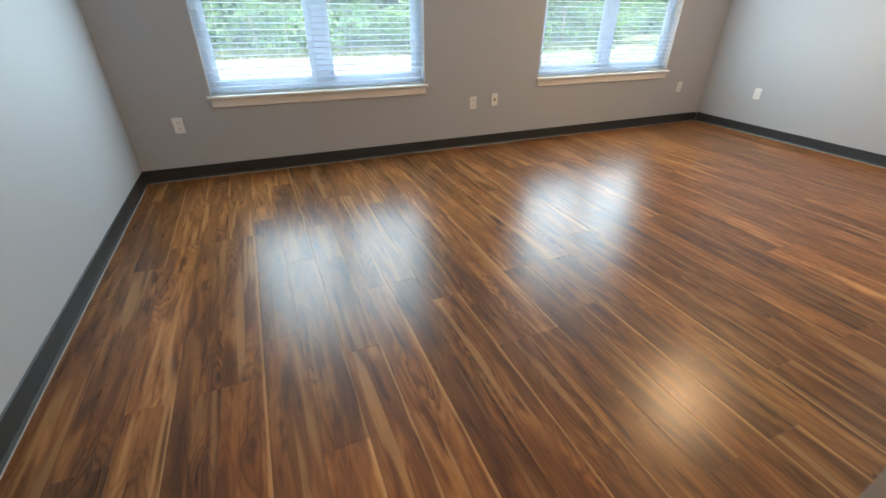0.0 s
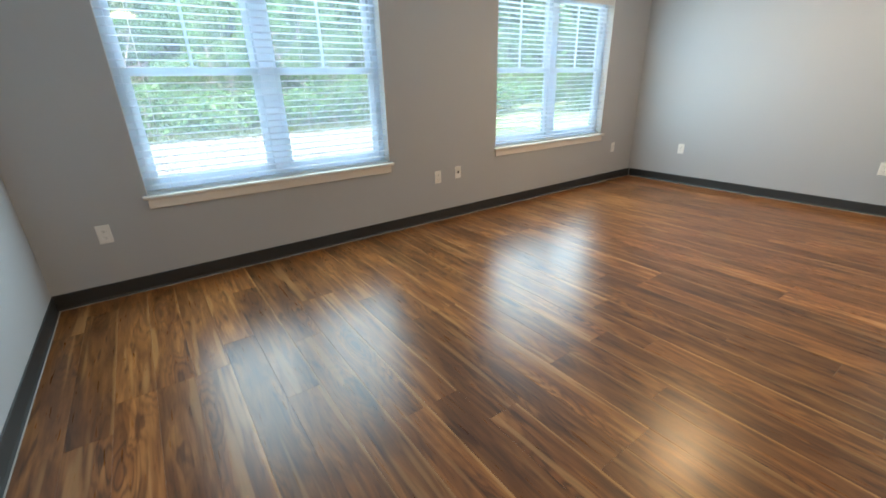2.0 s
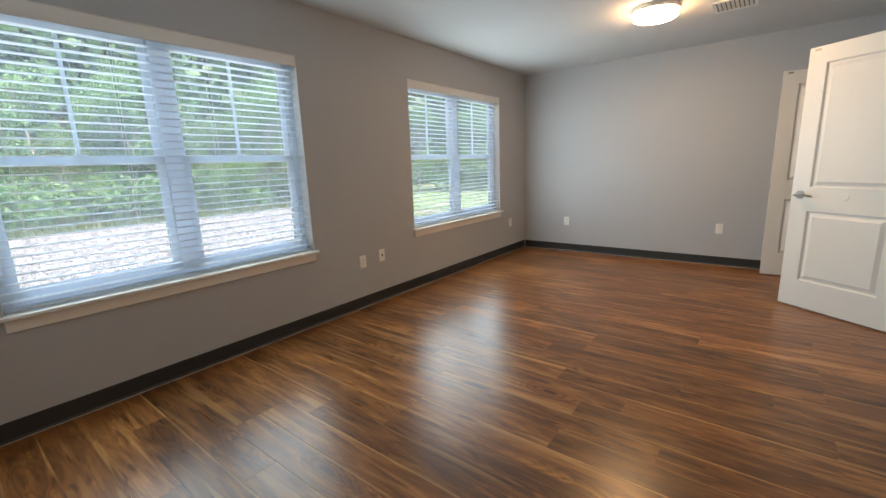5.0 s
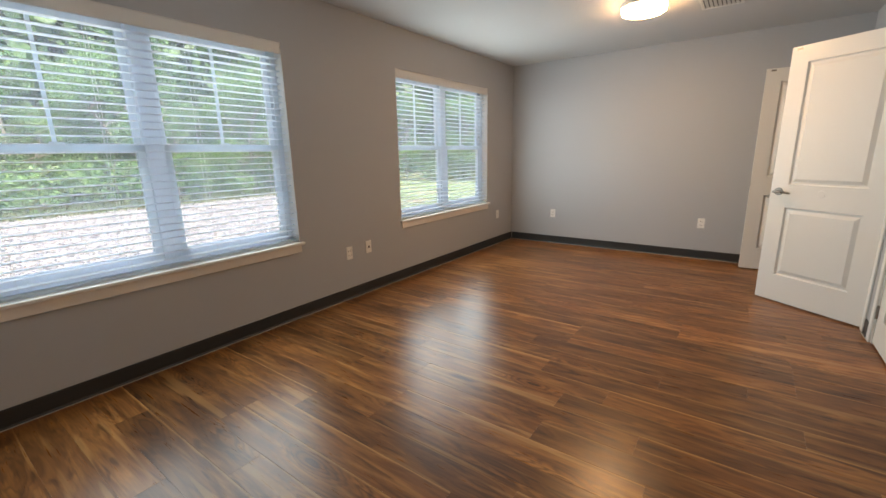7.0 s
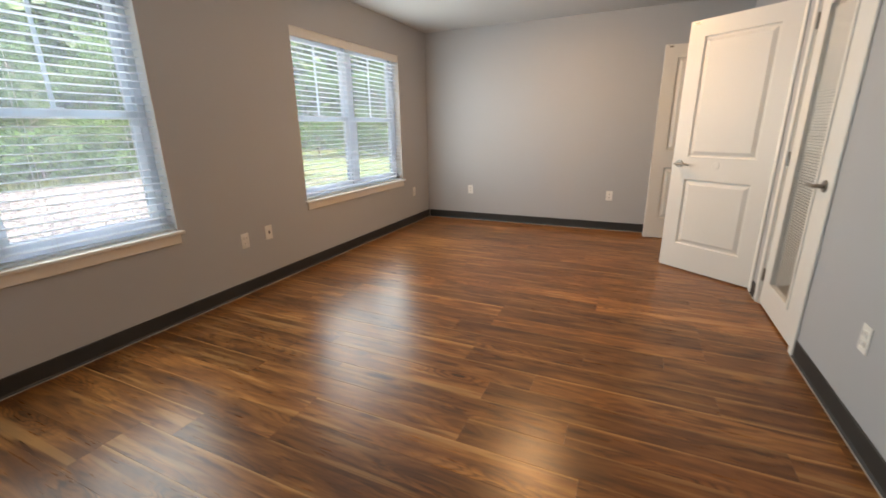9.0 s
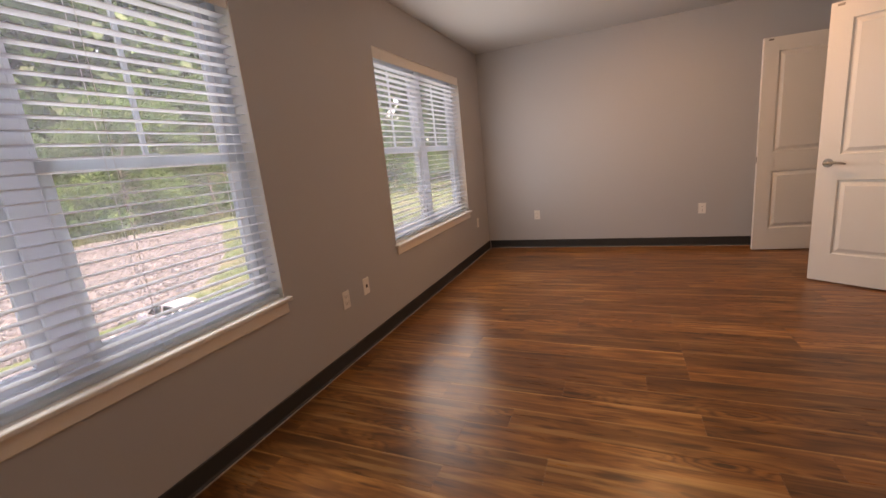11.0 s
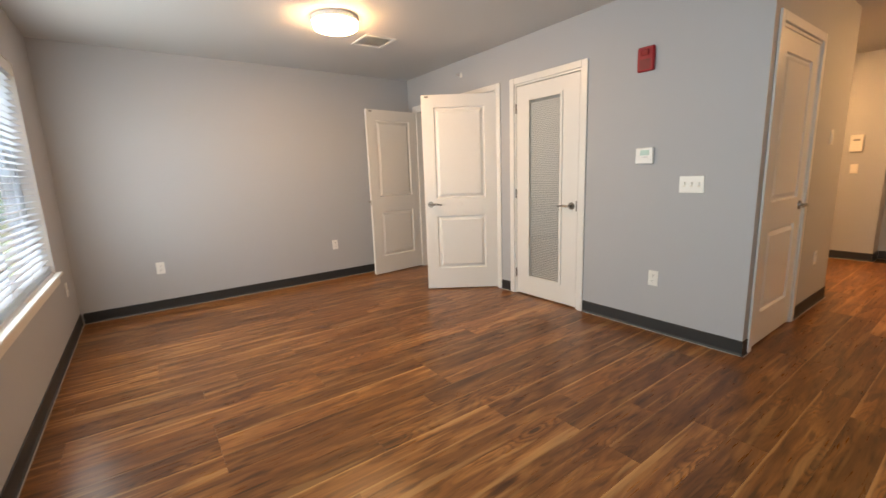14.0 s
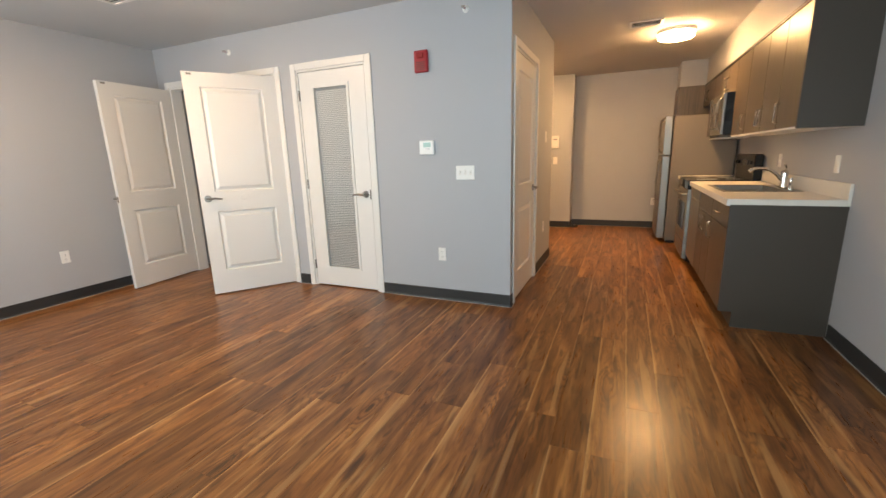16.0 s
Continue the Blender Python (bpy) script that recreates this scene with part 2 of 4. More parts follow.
GRAVEL = plain("crushed_grey_stone", (0.128, 0.125, 0.122), 0.85, grain=9, vary=0.30, bump=0.3, blotch=3)


def grass_ground():
    """Mown grass with bare tan patches."""
    m, t, b = nodes_of("patchy_grass_ground")
    patch = ramp(t, noisy(t, 0.16, 4), [(0.50, (0.052, 0.092, 0.024)), (0.60, (0.085, 0.105, 0.040)), (0.70, (0.140, 0.118, 0.084))])
    t.links.new(mixed(t, 0.8, patch, ramp(t, noisy(t, 3.0, 4), [(0.3, (0.7,) * 3), (0.7, (1.3,) * 3)]), "MULTIPLY"), b.inputs["Base Color"])
    b.inputs["Roughness"].default_value = 0.9
    return m


GRASSM = grass_ground()
BLADE = leaf_mat("grass_blade", (0.045, 0.07, 0.018), (0.12, 0.14, 0.05))
BARK = plain("pale_grey_bark", (0.22, 0.20, 0.18), 0.85, grain=14, vary=0.35, bump=0.4, stretch=(1, 1, 0.3))
LEAF = leaf_mat("green_leaf", (0.046, 0.108, 0.030), (0.135, 0.270, 0.088))
LEAF2 = leaf_mat("dark_green_leaf", (0.036, 0.086, 0.030), (0.105, 0.215, 0.078))
ASPHALT = plain("worn_grey_asphalt", (0.105, 0.105, 0.11), 0.85, grain=12, vary=0.14, bump=0.1, blotch=0.4)
FACADE = plain("grey_fibre_cement", (0.35, 0.34, 0.33), 0.7, vary=0.08)
CARPAINT = plain("white_car_paint", (0.45, 0.46, 0.48), 0.22, vary=0.02)
TYRE = plain("black_tyre_rubber", (0.02, 0.02, 0.021), 0.8)
LINE = plain("white_road_paint", (0.45, 0.45, 0.44), 0.8, vary=0.15)
STONE = stone_mat()

# ---- mesh helpers ----


def add_box(bm, x0, x1, y0, y1, z0, z1, bevel=0.0, seg=1):
    r = bmesh.ops.create_cube(bm, size=1)
    vs = r["verts"]
    for v in vs:
        v.co = ((x0 + x1) / 2 + v.co.x * (x1 - x0), (y0 + y1) / 2 + v.co.y * (y1 - y0), (z0 + z1) / 2 + v.co.z * (z1 - z0))
    if bevel:
        es = list({e for v in vs for e in v.link_edges})
        bmesh.ops.bevel(bm, geom=es, offset=bevel, segments=seg, affect="EDGES", profile=0.6)
    return bm


def box(x0, x1, y0, y1, z0, z1, bevel=0.0, seg=1):
    return add_box(bmesh.new(), x0, x1, y0, y1, z0, z1, bevel, seg)


def boxes(*rows, bevel=0.0):
    bm = bmesh.new()
    for r in rows:
        add_box(bm, *r, bevel=bevel)
    return bm


def add_cyl(bm, p, q, r0, r1=None, seg=16):
    """A rod or cone from p to q."""
    p, q = Vector(p), Vector(q)
    d = q - p
    m = Matrix.Translation((p + q) / 2) @ d.to_track_quat("Z", "Y").to_matrix().to_4x4()
    bmesh.ops.create_cone(bm, cap_ends=True, segments=seg, radius1=r0, radius2=r0 if r1 is None else r1, depth=d.length, matrix=m)
    return bm


def cyl(p, q, r0, r1=None, seg=16):
    return add_cyl(bmesh.new(), p, q, r0, r1, seg)


def add_tube(bm, pts, r, seg=10):
    """A bent rod of round section through pts."""
    pts = [Vector(p) for p in pts]
    rings = []
    for i, p in enumerate(pts):
        d = (pts[min(i + 1, len(pts) - 1)] - pts[max(i - 1, 0)]).normalized()
        q = d.to_track_quat("Z", "Y")
        rad = r[i] if isinstance(r, (list, tuple)) else r
        rings.append([bm.verts.new(p + q @ Vector((math.cos(a) * rad, math.sin(a) * rad, 0))) for a in (2 * math.pi * k / seg for k in range(seg))])
    for a, b in zip(rings, rings[1:]):
        for k in range(seg):
            bm.faces.new((a[k], a[(k + 1) % seg], b[(k + 1) % seg], b[k]))
    bm.faces.new(list(reversed(rings[0])))
    bm.faces.new(rings[-1])
    return bm


def add_lathe(bm, rows, centre, seg=40):
    """A turned body: rows of radius and height about a vertical axis."""
    cx, cy, cz = centre
    rings = []
    for r, z in rows:
        rings.append([bm.verts.new((cx + math.cos(2 * math.pi * k / seg) * r, cy + math.sin(2 * math.pi * k / seg) * r, cz + z)) for k in range(seg)])
    for a, b in zip(rings, rings[1:]):
        for k in range(seg):
            bm.faces.new((a[k], a[(k + 1) % seg], b[(k + 1) % seg], b[k]))
    bm.faces.new(rings[-1])
    bm.faces.new(list(reversed(rings[0])))
    return bm


def mesh_of(name, bm, material, smooth=False):
    bmesh.ops.recalc_face_normals(bm, faces=bm.faces)
    me = bpy.data.meshes.new(name)
    bm.to_mesh(me)
    bm.free()
    me.materials.append(material)
    if smooth:
        me.shade_smooth()
        me.set_sharp_from_angle(angle=radians(40))
    return me


def part(name, bm, material, parent, label="", smooth=False):
    ob = new(name, mesh_of(name, bm, material, smooth))
    ob.parent = parent
    return tagged(ob, label)


def thing(name, label, category, m=None, group="", kind=""):
    ob = new(name)
    ob.empty_display_size = 0.1
    if m is not None:
        ob.matrix_basis = m
    return tagged(ob, label, category, group, kind)


def solid(name, bm, material, label, category, kind="", group="", smooth=False):
    return tagged(new(name, mesh_of(name, bm, material, smooth)), label, category, group, kind)


# ---- plan ----
XW, XE, YN, YS, XK, YE, YL, YC = -0.34, 5.73, 4.285, 0.664, 1.763, -3.65, -3.36, -1.26
H = 2.455
TW = 0.12
W1, W2 = (0.268, 2.017), (3.237, 4.997)
WZ0, WZ1 = 0.60, 2.085
YO = YN + 0.19
CL0, CL1 = 4.036, 5.556      # closet opening
DC0, DC1 = 3.030, 3.789       # glazed door
DD0, DD1 = -0.29, 0.535     # corridor door
DH = 2.045
XH = 4.6                    # east end of the entry hall

# walls
north = boxes((XW - TW, W1[0], YN, YO, 0, H), (W1[1], W2[0], YN, YO, 0, H), (W2[1], XE + TW, YN, YO, 0, H),
              (W1[0], W1[1], YN, YO, 0, WZ0), (W1[0], W1[1], YN, YO, WZ1, H), (W2[0], W2[1], YN, YO, 0, WZ0), (W2[0], W2[1], YN, YO, WZ1, H))
solid("wall_north", north, WALL, "grey painted window wall with two openings", "wall", "structure")
solid("wall_west", box(XW - TW, XW, YE - TW, YN, 0, H), WALL, "long grey painted wall behind the kitchen run", "wall", "structure")
solid("wall_east", box(XE, XE + TW, YS - 0.9, YN, 0, H), WALL, "plain grey painted end wall", "wall", "structure")
south = boxes((XK, DC0, YS - TW, YS, 0, H), (DC0, DC1, YS - TW, YS, DH + 0.01, H), (DC1, CL0, YS - TW, YS, 0, H),
              (CL0, CL1, YS - TW, YS, DH + 0.01, H), (CL1, XE, YS - TW, YS, 0, H))
solid("wall_south", south, WALL, "grey painted wall with closet and glazed door", "wall", "structure")
corr = boxes((XK, XK + TW, DD1, YS - TW, 0, H), (XK, XK + TW, DD0, DD1, DH + 0.01, H), (XK, XK + TW, YC, DD0, 0, H))
solid("wall_corridor", corr, WALL, "grey painted corridor wall beside the kitchen", "wall", "structure")
solid("wall_end", box(XW, XK, YE - TW, YE, 0, H), WALL, "grey painted wall at the kitchen's end", "wall", "structure")
solid("wall_entry", box(XK, XH, YL - TW - 0.29, YL, 0, H), WALL, "grey painted entry hall wall", "wall", "structure")
solid("wall_hall_east", box(XH, XH + TW, YL, YC, 0, H), WALL, "grey wall closing the entry hall", "wall", "structure")
solid("wall_hall_north", box(XK + TW, XH, YC, YC + TW, 0, H), WALL, "grey wall of the entry hall", "wall", "structure")
# rooms behind the doors, closed
solid("wall_closet_back", box(CL0 - 0.14, XE, YS - 0.9, YS - 0.78, 0, H), WALL, "plain wall at the back of the closet", "wall", "structure")
solid("wall_closet_side", box(CL0 - 0.26, CL0 - 0.14, YS - 0.9, YS - TW, 0, H), WALL, "plain side wall of the closet", "wall", "structure")
solid("wall_bath_back", box(XK + TW, CL0 - 0.26, YC + TW, YC + 0.2, 0, H), WALL, "plain wall behind the glazed door", "wall", "structure")
solid("ceiling", boxes((XW - TW, XE + TW, YE - TW, YO, H, H + 0.15)), CEIL, "flat white painted ceiling", "ceiling", "structure")
solid("floor", boxes((XW - TW, XE + TW, YE - TW, YO, -0.15, -0.004)), SUB, "brown wood-look vinyl plank floor", "floor", "structure")
FLOOR = bpy.data.objects["floor"]

# rubber base along the walls
BH, BT = 0.102, 0.006


def base_run(x0, y0, x1, y1, nx, ny):
    """Rubber cove base from one plan point to another; n points into the room."""
    bm = bmesh.new()
    prof = [(0, 0), (0.012, 0), (0.0125, 0.003), (BT, 0.016), (BT, BH - 0.004), (BT - 0.003, BH), (0, BH)]
    ends = []
    for x, y in ((x0, y0), (x1, y1)):
        ends.append([bm.verts.new((x + nx * (d + 0.0005), y + ny * (d + 0.0005), z)) for d, z in prof])
    n = len(prof)
    for k in range(n):
        bm.faces.new((ends[0][k], ends[0][(k + 1) % n], ends[1][(k + 1) % n], ends[1][k]))
    bm.faces.new(ends[0])
    bm.faces.new(list(reversed(ends[1])))
    b = solid("baseboard", bm, BASE, "dark grey rubber cove base along the wall", "baseboard", "structure")
    # pale strip drawn in for the light reflected along the base's foot
    cb = bmesh.new()
    lx, ly = abs(nx) * 0.003, abs(ny) * 0.003
    ax, ay = nx * 0.0145, ny * 0.0145
    add_box(cb, min(x0, x1) + ax - lx, max(x0, x1) + ax + lx, min(y0, y1) + ay - ly, max(y0, y1) + ay + ly, 0.0005, 0.003)
    part("glint_line", cb, GLINT, b)
    return b


CW = 0.057
base_run(XW, YN, XE, YN, 0, -1)
base_run(XW, 0.56, XW, YN - 0.02, 1, 0)
base_run(XE, YS, XE, YN - 0.02, -1, 0)
base_run(CL1 + CW, YS, XE - 0.02, YS, 0, 1)
base_run(DC1 + CW, YS, CL0 - CW, YS, 0, 1)
base_run(XK, YS, DC0 - CW, YS, 0, 1)
base_run(XK, DD1 + CW, XK, YS + 0.012, -1, 0)
base_run(XK, YC, XK, DD0 - CW, -1, 0)
base_run(XW + 0.8, YE, XK - 0.01, YE, 0, 1)
base_run(XK, YE, XK, YL, -1, 0)
base_run(XK, YL, XH, YL, 0, 1)

# door casings


def casing(name, m, w, label, group=""):
    """White flat casing with a jamb round an opening w wide; local x along the wall, y out into the room."""
    t = thing(name, label, "door frame", m, kind="structure")
    hz = DH + 0.006
    for s, x0 in (("side_casing", -CW), ("side_casing", w)):
        part(s, boxes((x0, x0 + CW, 0.0005, 0.014, 0, hz + CW), bevel=0.003), TRIM, t)
    part("head_casing", boxes((0.0005, w - 0.0005, 0.0005, 0.014, hz, hz + CW), bevel=0.003), TRIM, t)
    part("jamb", boxes((0, 0.018, -TW, 0.0, 0, hz - 0.018), (w - 0.018, w, -TW, 0.0, 0, hz - 0.018), (0, w, -TW, 0.0, hz - 0.018, hz)), TRIM, t)
    return t


casing("closet_casing", pose(CL0, YS, 0), CL1 - CL0, "white flat casing round the double closet doorway")
casing("glazed_door_casing", pose(DC0, YS, 0), DC1 - DC0, "white flat casing round the glazed door")
casing("corridor_door_casing", pose(XK, DD0, 0, 0, 0, 90), DD1 - DD0, "white flat casing round the corridor door")

# ---- doors ----
DT = 0.035


def lever(parent, x, z, y, out, toward, reach=1.0):
    """Satin nickel lever on a round rose; out: which side of the door; toward: which way the lever points."""
    bm = bmesh.new()
    add_cyl(bm, (x, y, z), (x, y + out * reach * 0.009, z), 0.032, 0.030, 28)
    add_cyl(bm, (x, y + out * reach * 0.009, z), (x, y + out * reach * 0.048, z), 0.011, 0.011, 14)
    add_tube(bm, [(x - toward * 0.012, y + out * reach * 0.050, z), (x + toward * 0.02, y + out * reach * 0.052, z), (x + toward * 0.06, y + out * reach * 0.054, z + 0.004), (x + toward * 0.095, y + out * reach * 0.053, z - 0.002), (x + toward * 0.115, y + out * reach * 0.050, z - 0.006)], [0.0095, 0.010, 0.009, 0.008, 0.006], 10)
    return part("lever_handle", bm, NICKEL, parent, "satin nickel lever on a round rose", True)


def panel_face(bm, w, z0, z1, x0, x1, y, s):
    """A moulded panel: a sunk groove and a raised field, on the face at y looking along s."""
    steps = [(0.0, 0.0), (0.007, -0.014), (0.019, -0.014), (0.046, -0.001)]
    rings = []
    for inset, d in steps:
        rings.append([bm.verts.new((px, y + s * d, pz)) for px, pz in ((x0 + inset, z0 + inset), (x1 - inset, z0 + inset), (x1 - inset, z1 - inset), (x0 + inset, z1 - inset))])
    for a, b in zip(rings, rings[1:]):
        for k in range(4):
            bm.faces.new((a[k], a[(k + 1) % 4], b[(k + 1) % 4], b[k]))
    bm.faces.new(rings[-1])


def panel_door(name, label, m, w, handle_sides, hinge_left=True, kind="structure", hinge_y=None, backset=0.062, reach=1.0):
    """Two-panel moulded door; hinge at local x=0, the leaf runs to x=w, thickness from y=-DT to 0."""
    d = thing(name, label, "door", m, kind=kind)
    z0, z1 = 0.013, DH - 0.018
    st = 0.125
    pz = ((0.235, 0.80), (0.985, 1.905))
    bm = bmesh.new()
    rows = [(0, st, z0, z1), (w - st, w, z0, z1), (st, w - st, z0, pz[0][0]), (st, w - st, pz[0][1], pz[1][0]), (st, w - st, pz[1][1], z1)]
    for a, b, c, e in rows:
        add_box(bm, a, b, -DT, 0, c, e)
    part("leaf_frame", bm, TRIM, d)
    for c, e in pz:
        bp = bmesh.new()
        for y, s in ((0, 1), (-DT, -1)):
            panel_face(bp, w, c, e, st, w - st, y, s)
        part("moulded_panel", bp, TRIM, d)
    for out, y in ((1, 0), (-1, -DT)):
        if out in handle_sides:
            lever(d, w - backset, 0.925, y, out, -1, reach)
    part("ball_catch", box(w - 0.075, w - 0.035, 0.0003, 0.002, z1 - 0.028, z1 - 0.012), NICKEL, d)
    part("latch_plate", box(w - 0.001, w + 0.0012, -DT + 0.006, -0.006, 0.89, 0.95), NICKEL, d)
    hy = 0.004 if hinge_y is None else hinge_y
    for z in (0.22, 1.02, 1.83):
        hb = bmesh.new()
        add_cyl(hb, (-0.004, hy, z - 0.045), (-0.004, hy, z + 0.045), 0.0085, None, 12)
        add_box(hb, -0.0015, 0.0005, min(hy, hy * 0.2 - DT * (hy < 0) * 0.5), max(hy, 0.0) if hy > 0 else hy + 0.022, z - 0.044, z + 0.044)
        add_cyl(hb, (-0.004, hy, z + 0.045), (-0.004, hy, z + 0.052), 0.0045, 0.002, 10)
        part("hinge", hb, NICKEL, d, "satin nickel butt hinge", True)
    return d


# pair of closet doors, both standing open
WB = 0.753
panel_door("closet_door", "white two-panel closet door standing half open", pose(CL0 + 0.006, YS + 0.0, 0, 0, 0, 53.6), 0.764, (1,), hinge_y=0.004)
da = panel_door("closet_door", "white two-panel closet door swung wide open beside the wall", pose(CL1 - 0.006, YS, 0, 0, 0, 96.0), WB, (-1,), hinge_y=-DT - 0.002, backset=0.045, reach=1.7)
bp = bmesh.new()
add_cyl(bp, (0.40, 0.0005, 0.925), (0.40, 0.003, 0.925), 0.028, 0.026, 28)
part("cover_disc", bp, TRIM, bpy.data.objects["closet_door"], "white painted round cover disc", True)

# corridor door, shut
panel_door("corridor_door", "white two-panel door, shut, with a satin nickel lever", pose(XK - 0.001, DD1 - 0.02, 0, 0, 0, -90) , DD1 - DD0 - 0.04, (-1,), hinge_y=-DT - 0.002)
bpy.data.objects["corridor_door"].matrix_basis = pose(XK + DT + 0.004, DD1 - 0.02, 0, 0, 0, -90)

# glazed door, shut, with a slatted blind behind its pane
gd = thing("glazed_door", "white door, shut, with a tall pane over a mini blind", "door", pose(DC0 + 0.0225, YS - 0.004, 0), kind="structure")
gw = DC1 - DC0 - 0.045
g0, g1, gz0, gz1 = 0.185, 0.555, 0.20, 1.89
bm = bmesh.new()
for r in ((0, g0, 0.014, DH - 0.018), (g1, gw, 0.014, DH - 0.018), (g0, g1, 0.014, gz0), (g0, g1, gz1, DH - 0.018)):
    add_box(bm, r[0], r[1], -DT, 0, r[2], r[3])
part("leaf_frame", bm, TRIM, gd)
part("glazing_bead", boxes((g0 - 0.018, g0 + 0.006, 0.0005, 0.008, gz0 - 0.018, gz1 + 0.018), (g1 - 0.006, g1 + 0.018, 0.0005, 0.008, gz0 - 0.018, gz1 + 0.018),
                           (g0 + 0.006, g1 - 0.006, 0.0005, 0.008, gz0 - 0.018, gz0 + 0.006), (g0 + 0.006, g1 - 0.006, 0.0005, 0.008, gz1 - 0.006, gz1 + 0.018)), TRIM, gd)
pane = part("pane", box(g0 + 0.0005, g1 - 0.0005, -0.008, -0.004, gz0 + 0.0005, gz1 - 0.0005), CLEAR, gd)
pane.visible_shadow = False
# added grey sheet whose colour stands for the shade between the slats
part("gap_shade", box(g0 + 0.0005, g1 - 0.0005, -DT + 0.001, -DT + 0.004, gz0, gz1), SLATSHADE, gd)
bm = bmesh.new()
add_box(bm, -0.5, 0.5, -0.0075, 0.0075, -0.0005, 0.0005)
sm = mesh_of("slat", bm, MINI)
nz = int((gz1 - gz0 - 0.03) / 0.0165)
for k in range(nz):
    o = new("slat", sm)
    o.parent = gd
    o.matrix_basis = pose((g0 + g1) / 2, -0.020, gz0 + 0.02 + k * 0.0165, 56) @ Matrix.Diagonal((g1 - g0 - 0.006, 1, 1, 1))
lever(gd, 0.062, 0.925, 0.0, 1, 1)
part("latch_plate", box(0.004, 0.018, 0.0004, 0.0016, 0.88, 0.97), NICKEL, gd)
for z in (0.22, 1.02, 1.83):
    part("hinge", cyl((gw + 0.003, 0.006, z - 0.045), (gw + 0.003, 0.006, z + 0.045), 0.0085, None, 12), NICKEL, gd, "satin nickel butt hinge", True)

# ---- windows ----


def window(name, x0, x1, label):
    w = thing(name, label, "window", kind="structure")
    zb, zt, zm = WZ0 + 0.025, WZ1, 1.352
    ya, yb = YN + 0.085, YN + 0.165
    fr = 0.045
    cx = (x0 + x1) / 2
    part("window_frame", boxes((x0, x0 + fr, ya, yb, zb, zt), (x1 - fr, x1, ya, yb, zb, zt), (x0 + fr, x1 - fr, ya, yb, zt - fr, zt), (x0 + fr, x1 - fr, ya, yb, zb, zb + 0.05), bevel=0.003), VINYL, w)
    part("centre_post", boxes((cx - 0.05, cx + 0.05, ya - 0.004, yb, zb + 0.05, zt - fr), bevel=0.004), VINYL, w)
    for a, b in ((x0 + fr, cx - 0.05), (cx + 0.05, x1 - fr)):
        up = part("upper_sash", boxes((a, a + 0.035, ya + 0.042, ya + 0.07, zm - 0.02, zt - fr), (b - 0.035, b, ya + 0.042, ya + 0.07, zm - 0.02, zt - fr),
                                      (a + 0.035, b - 0.035, ya + 0.042, ya + 0.07, zt - fr - 0.04, zt - fr), (a + 0.035, b - 0.035, ya + 0.042, ya + 0.07, zm - 0.02, zm + 0.018)), VINYL, w)
        part("glazing_bar", boxes(((a + b) / 2 - 0.009, (a + b) / 2 + 0.009, ya + 0.05, ya + 0.064, zm + 0.018, zt - fr - 0.04)), VINYL, up)
        lo = part("lower_sash", boxes((a, a + 0.042, ya + 0.008, ya + 0.038, zb + 0.05, zm + 0.02), (b - 0.042, b, ya + 0.008, ya + 0.038, zb + 0.05, zm + 0.02),
                                      (a + 0.042, b - 0.042, ya + 0.008, ya + 0.038, zb + 0.05, zb + 0.095), (a + 0.042, b - 0.042, ya + 0.008, ya + 0.038, zm - 0.018, zm + 0.02)), VINYL, w)
        part("sash_lock", boxes(((a + b) / 2 - 0.03, (a + b) / 2 + 0.03, ya + 0.012, ya + 0.034, zm + 0.02, zm + 0.032), bevel=0.003), VINYL, lo)
        for nm, y, c, e, par in (("pane", ya + 0.056, zm + 0.018, zt - fr - 0.04, up), ("pane", ya + 0.023, zb + 0.095, zm - 0.018, lo)):
            p = part(nm, box(a + 0.036, b - 0.036, y - 0.002, y + 0.002, c, e), GLASS, par)
            p.visible_shadow = False
    # painted reveal round the opening
    part("reveal", boxes((x0, x0 + 0.003, YN + 0.001, ya, zb - 0.002, zt), (x1 - 0.003, x1, YN + 0.001, ya, zb - 0.002, zt), (x0 + 0.003, x1 - 0.003, YN + 0.001, ya, zt - 0.003, zt)), TRIM, w, "white painted reveal")
    # stool and apron
    part("window_sill", boxes((x0 - 0.026, x1 + 0.026, YN - 0.036, YN - 0.0008, WZ0, WZ0 + 0.022), (x0 + 0.0005, x1 - 0.0005, YN - 0.0008, ya + 0.002, WZ0 + 0.0005, WZ0 + 0.022), bevel=0.004), TRIM, w)
    part("apron", boxes((x0 - 0.004, x1 + 0.004, YN - 0.016, YN - 0.0006, WZ0 - 0.062, WZ0 - 0.0005), bevel=0.003), SILLM, w)
    return w


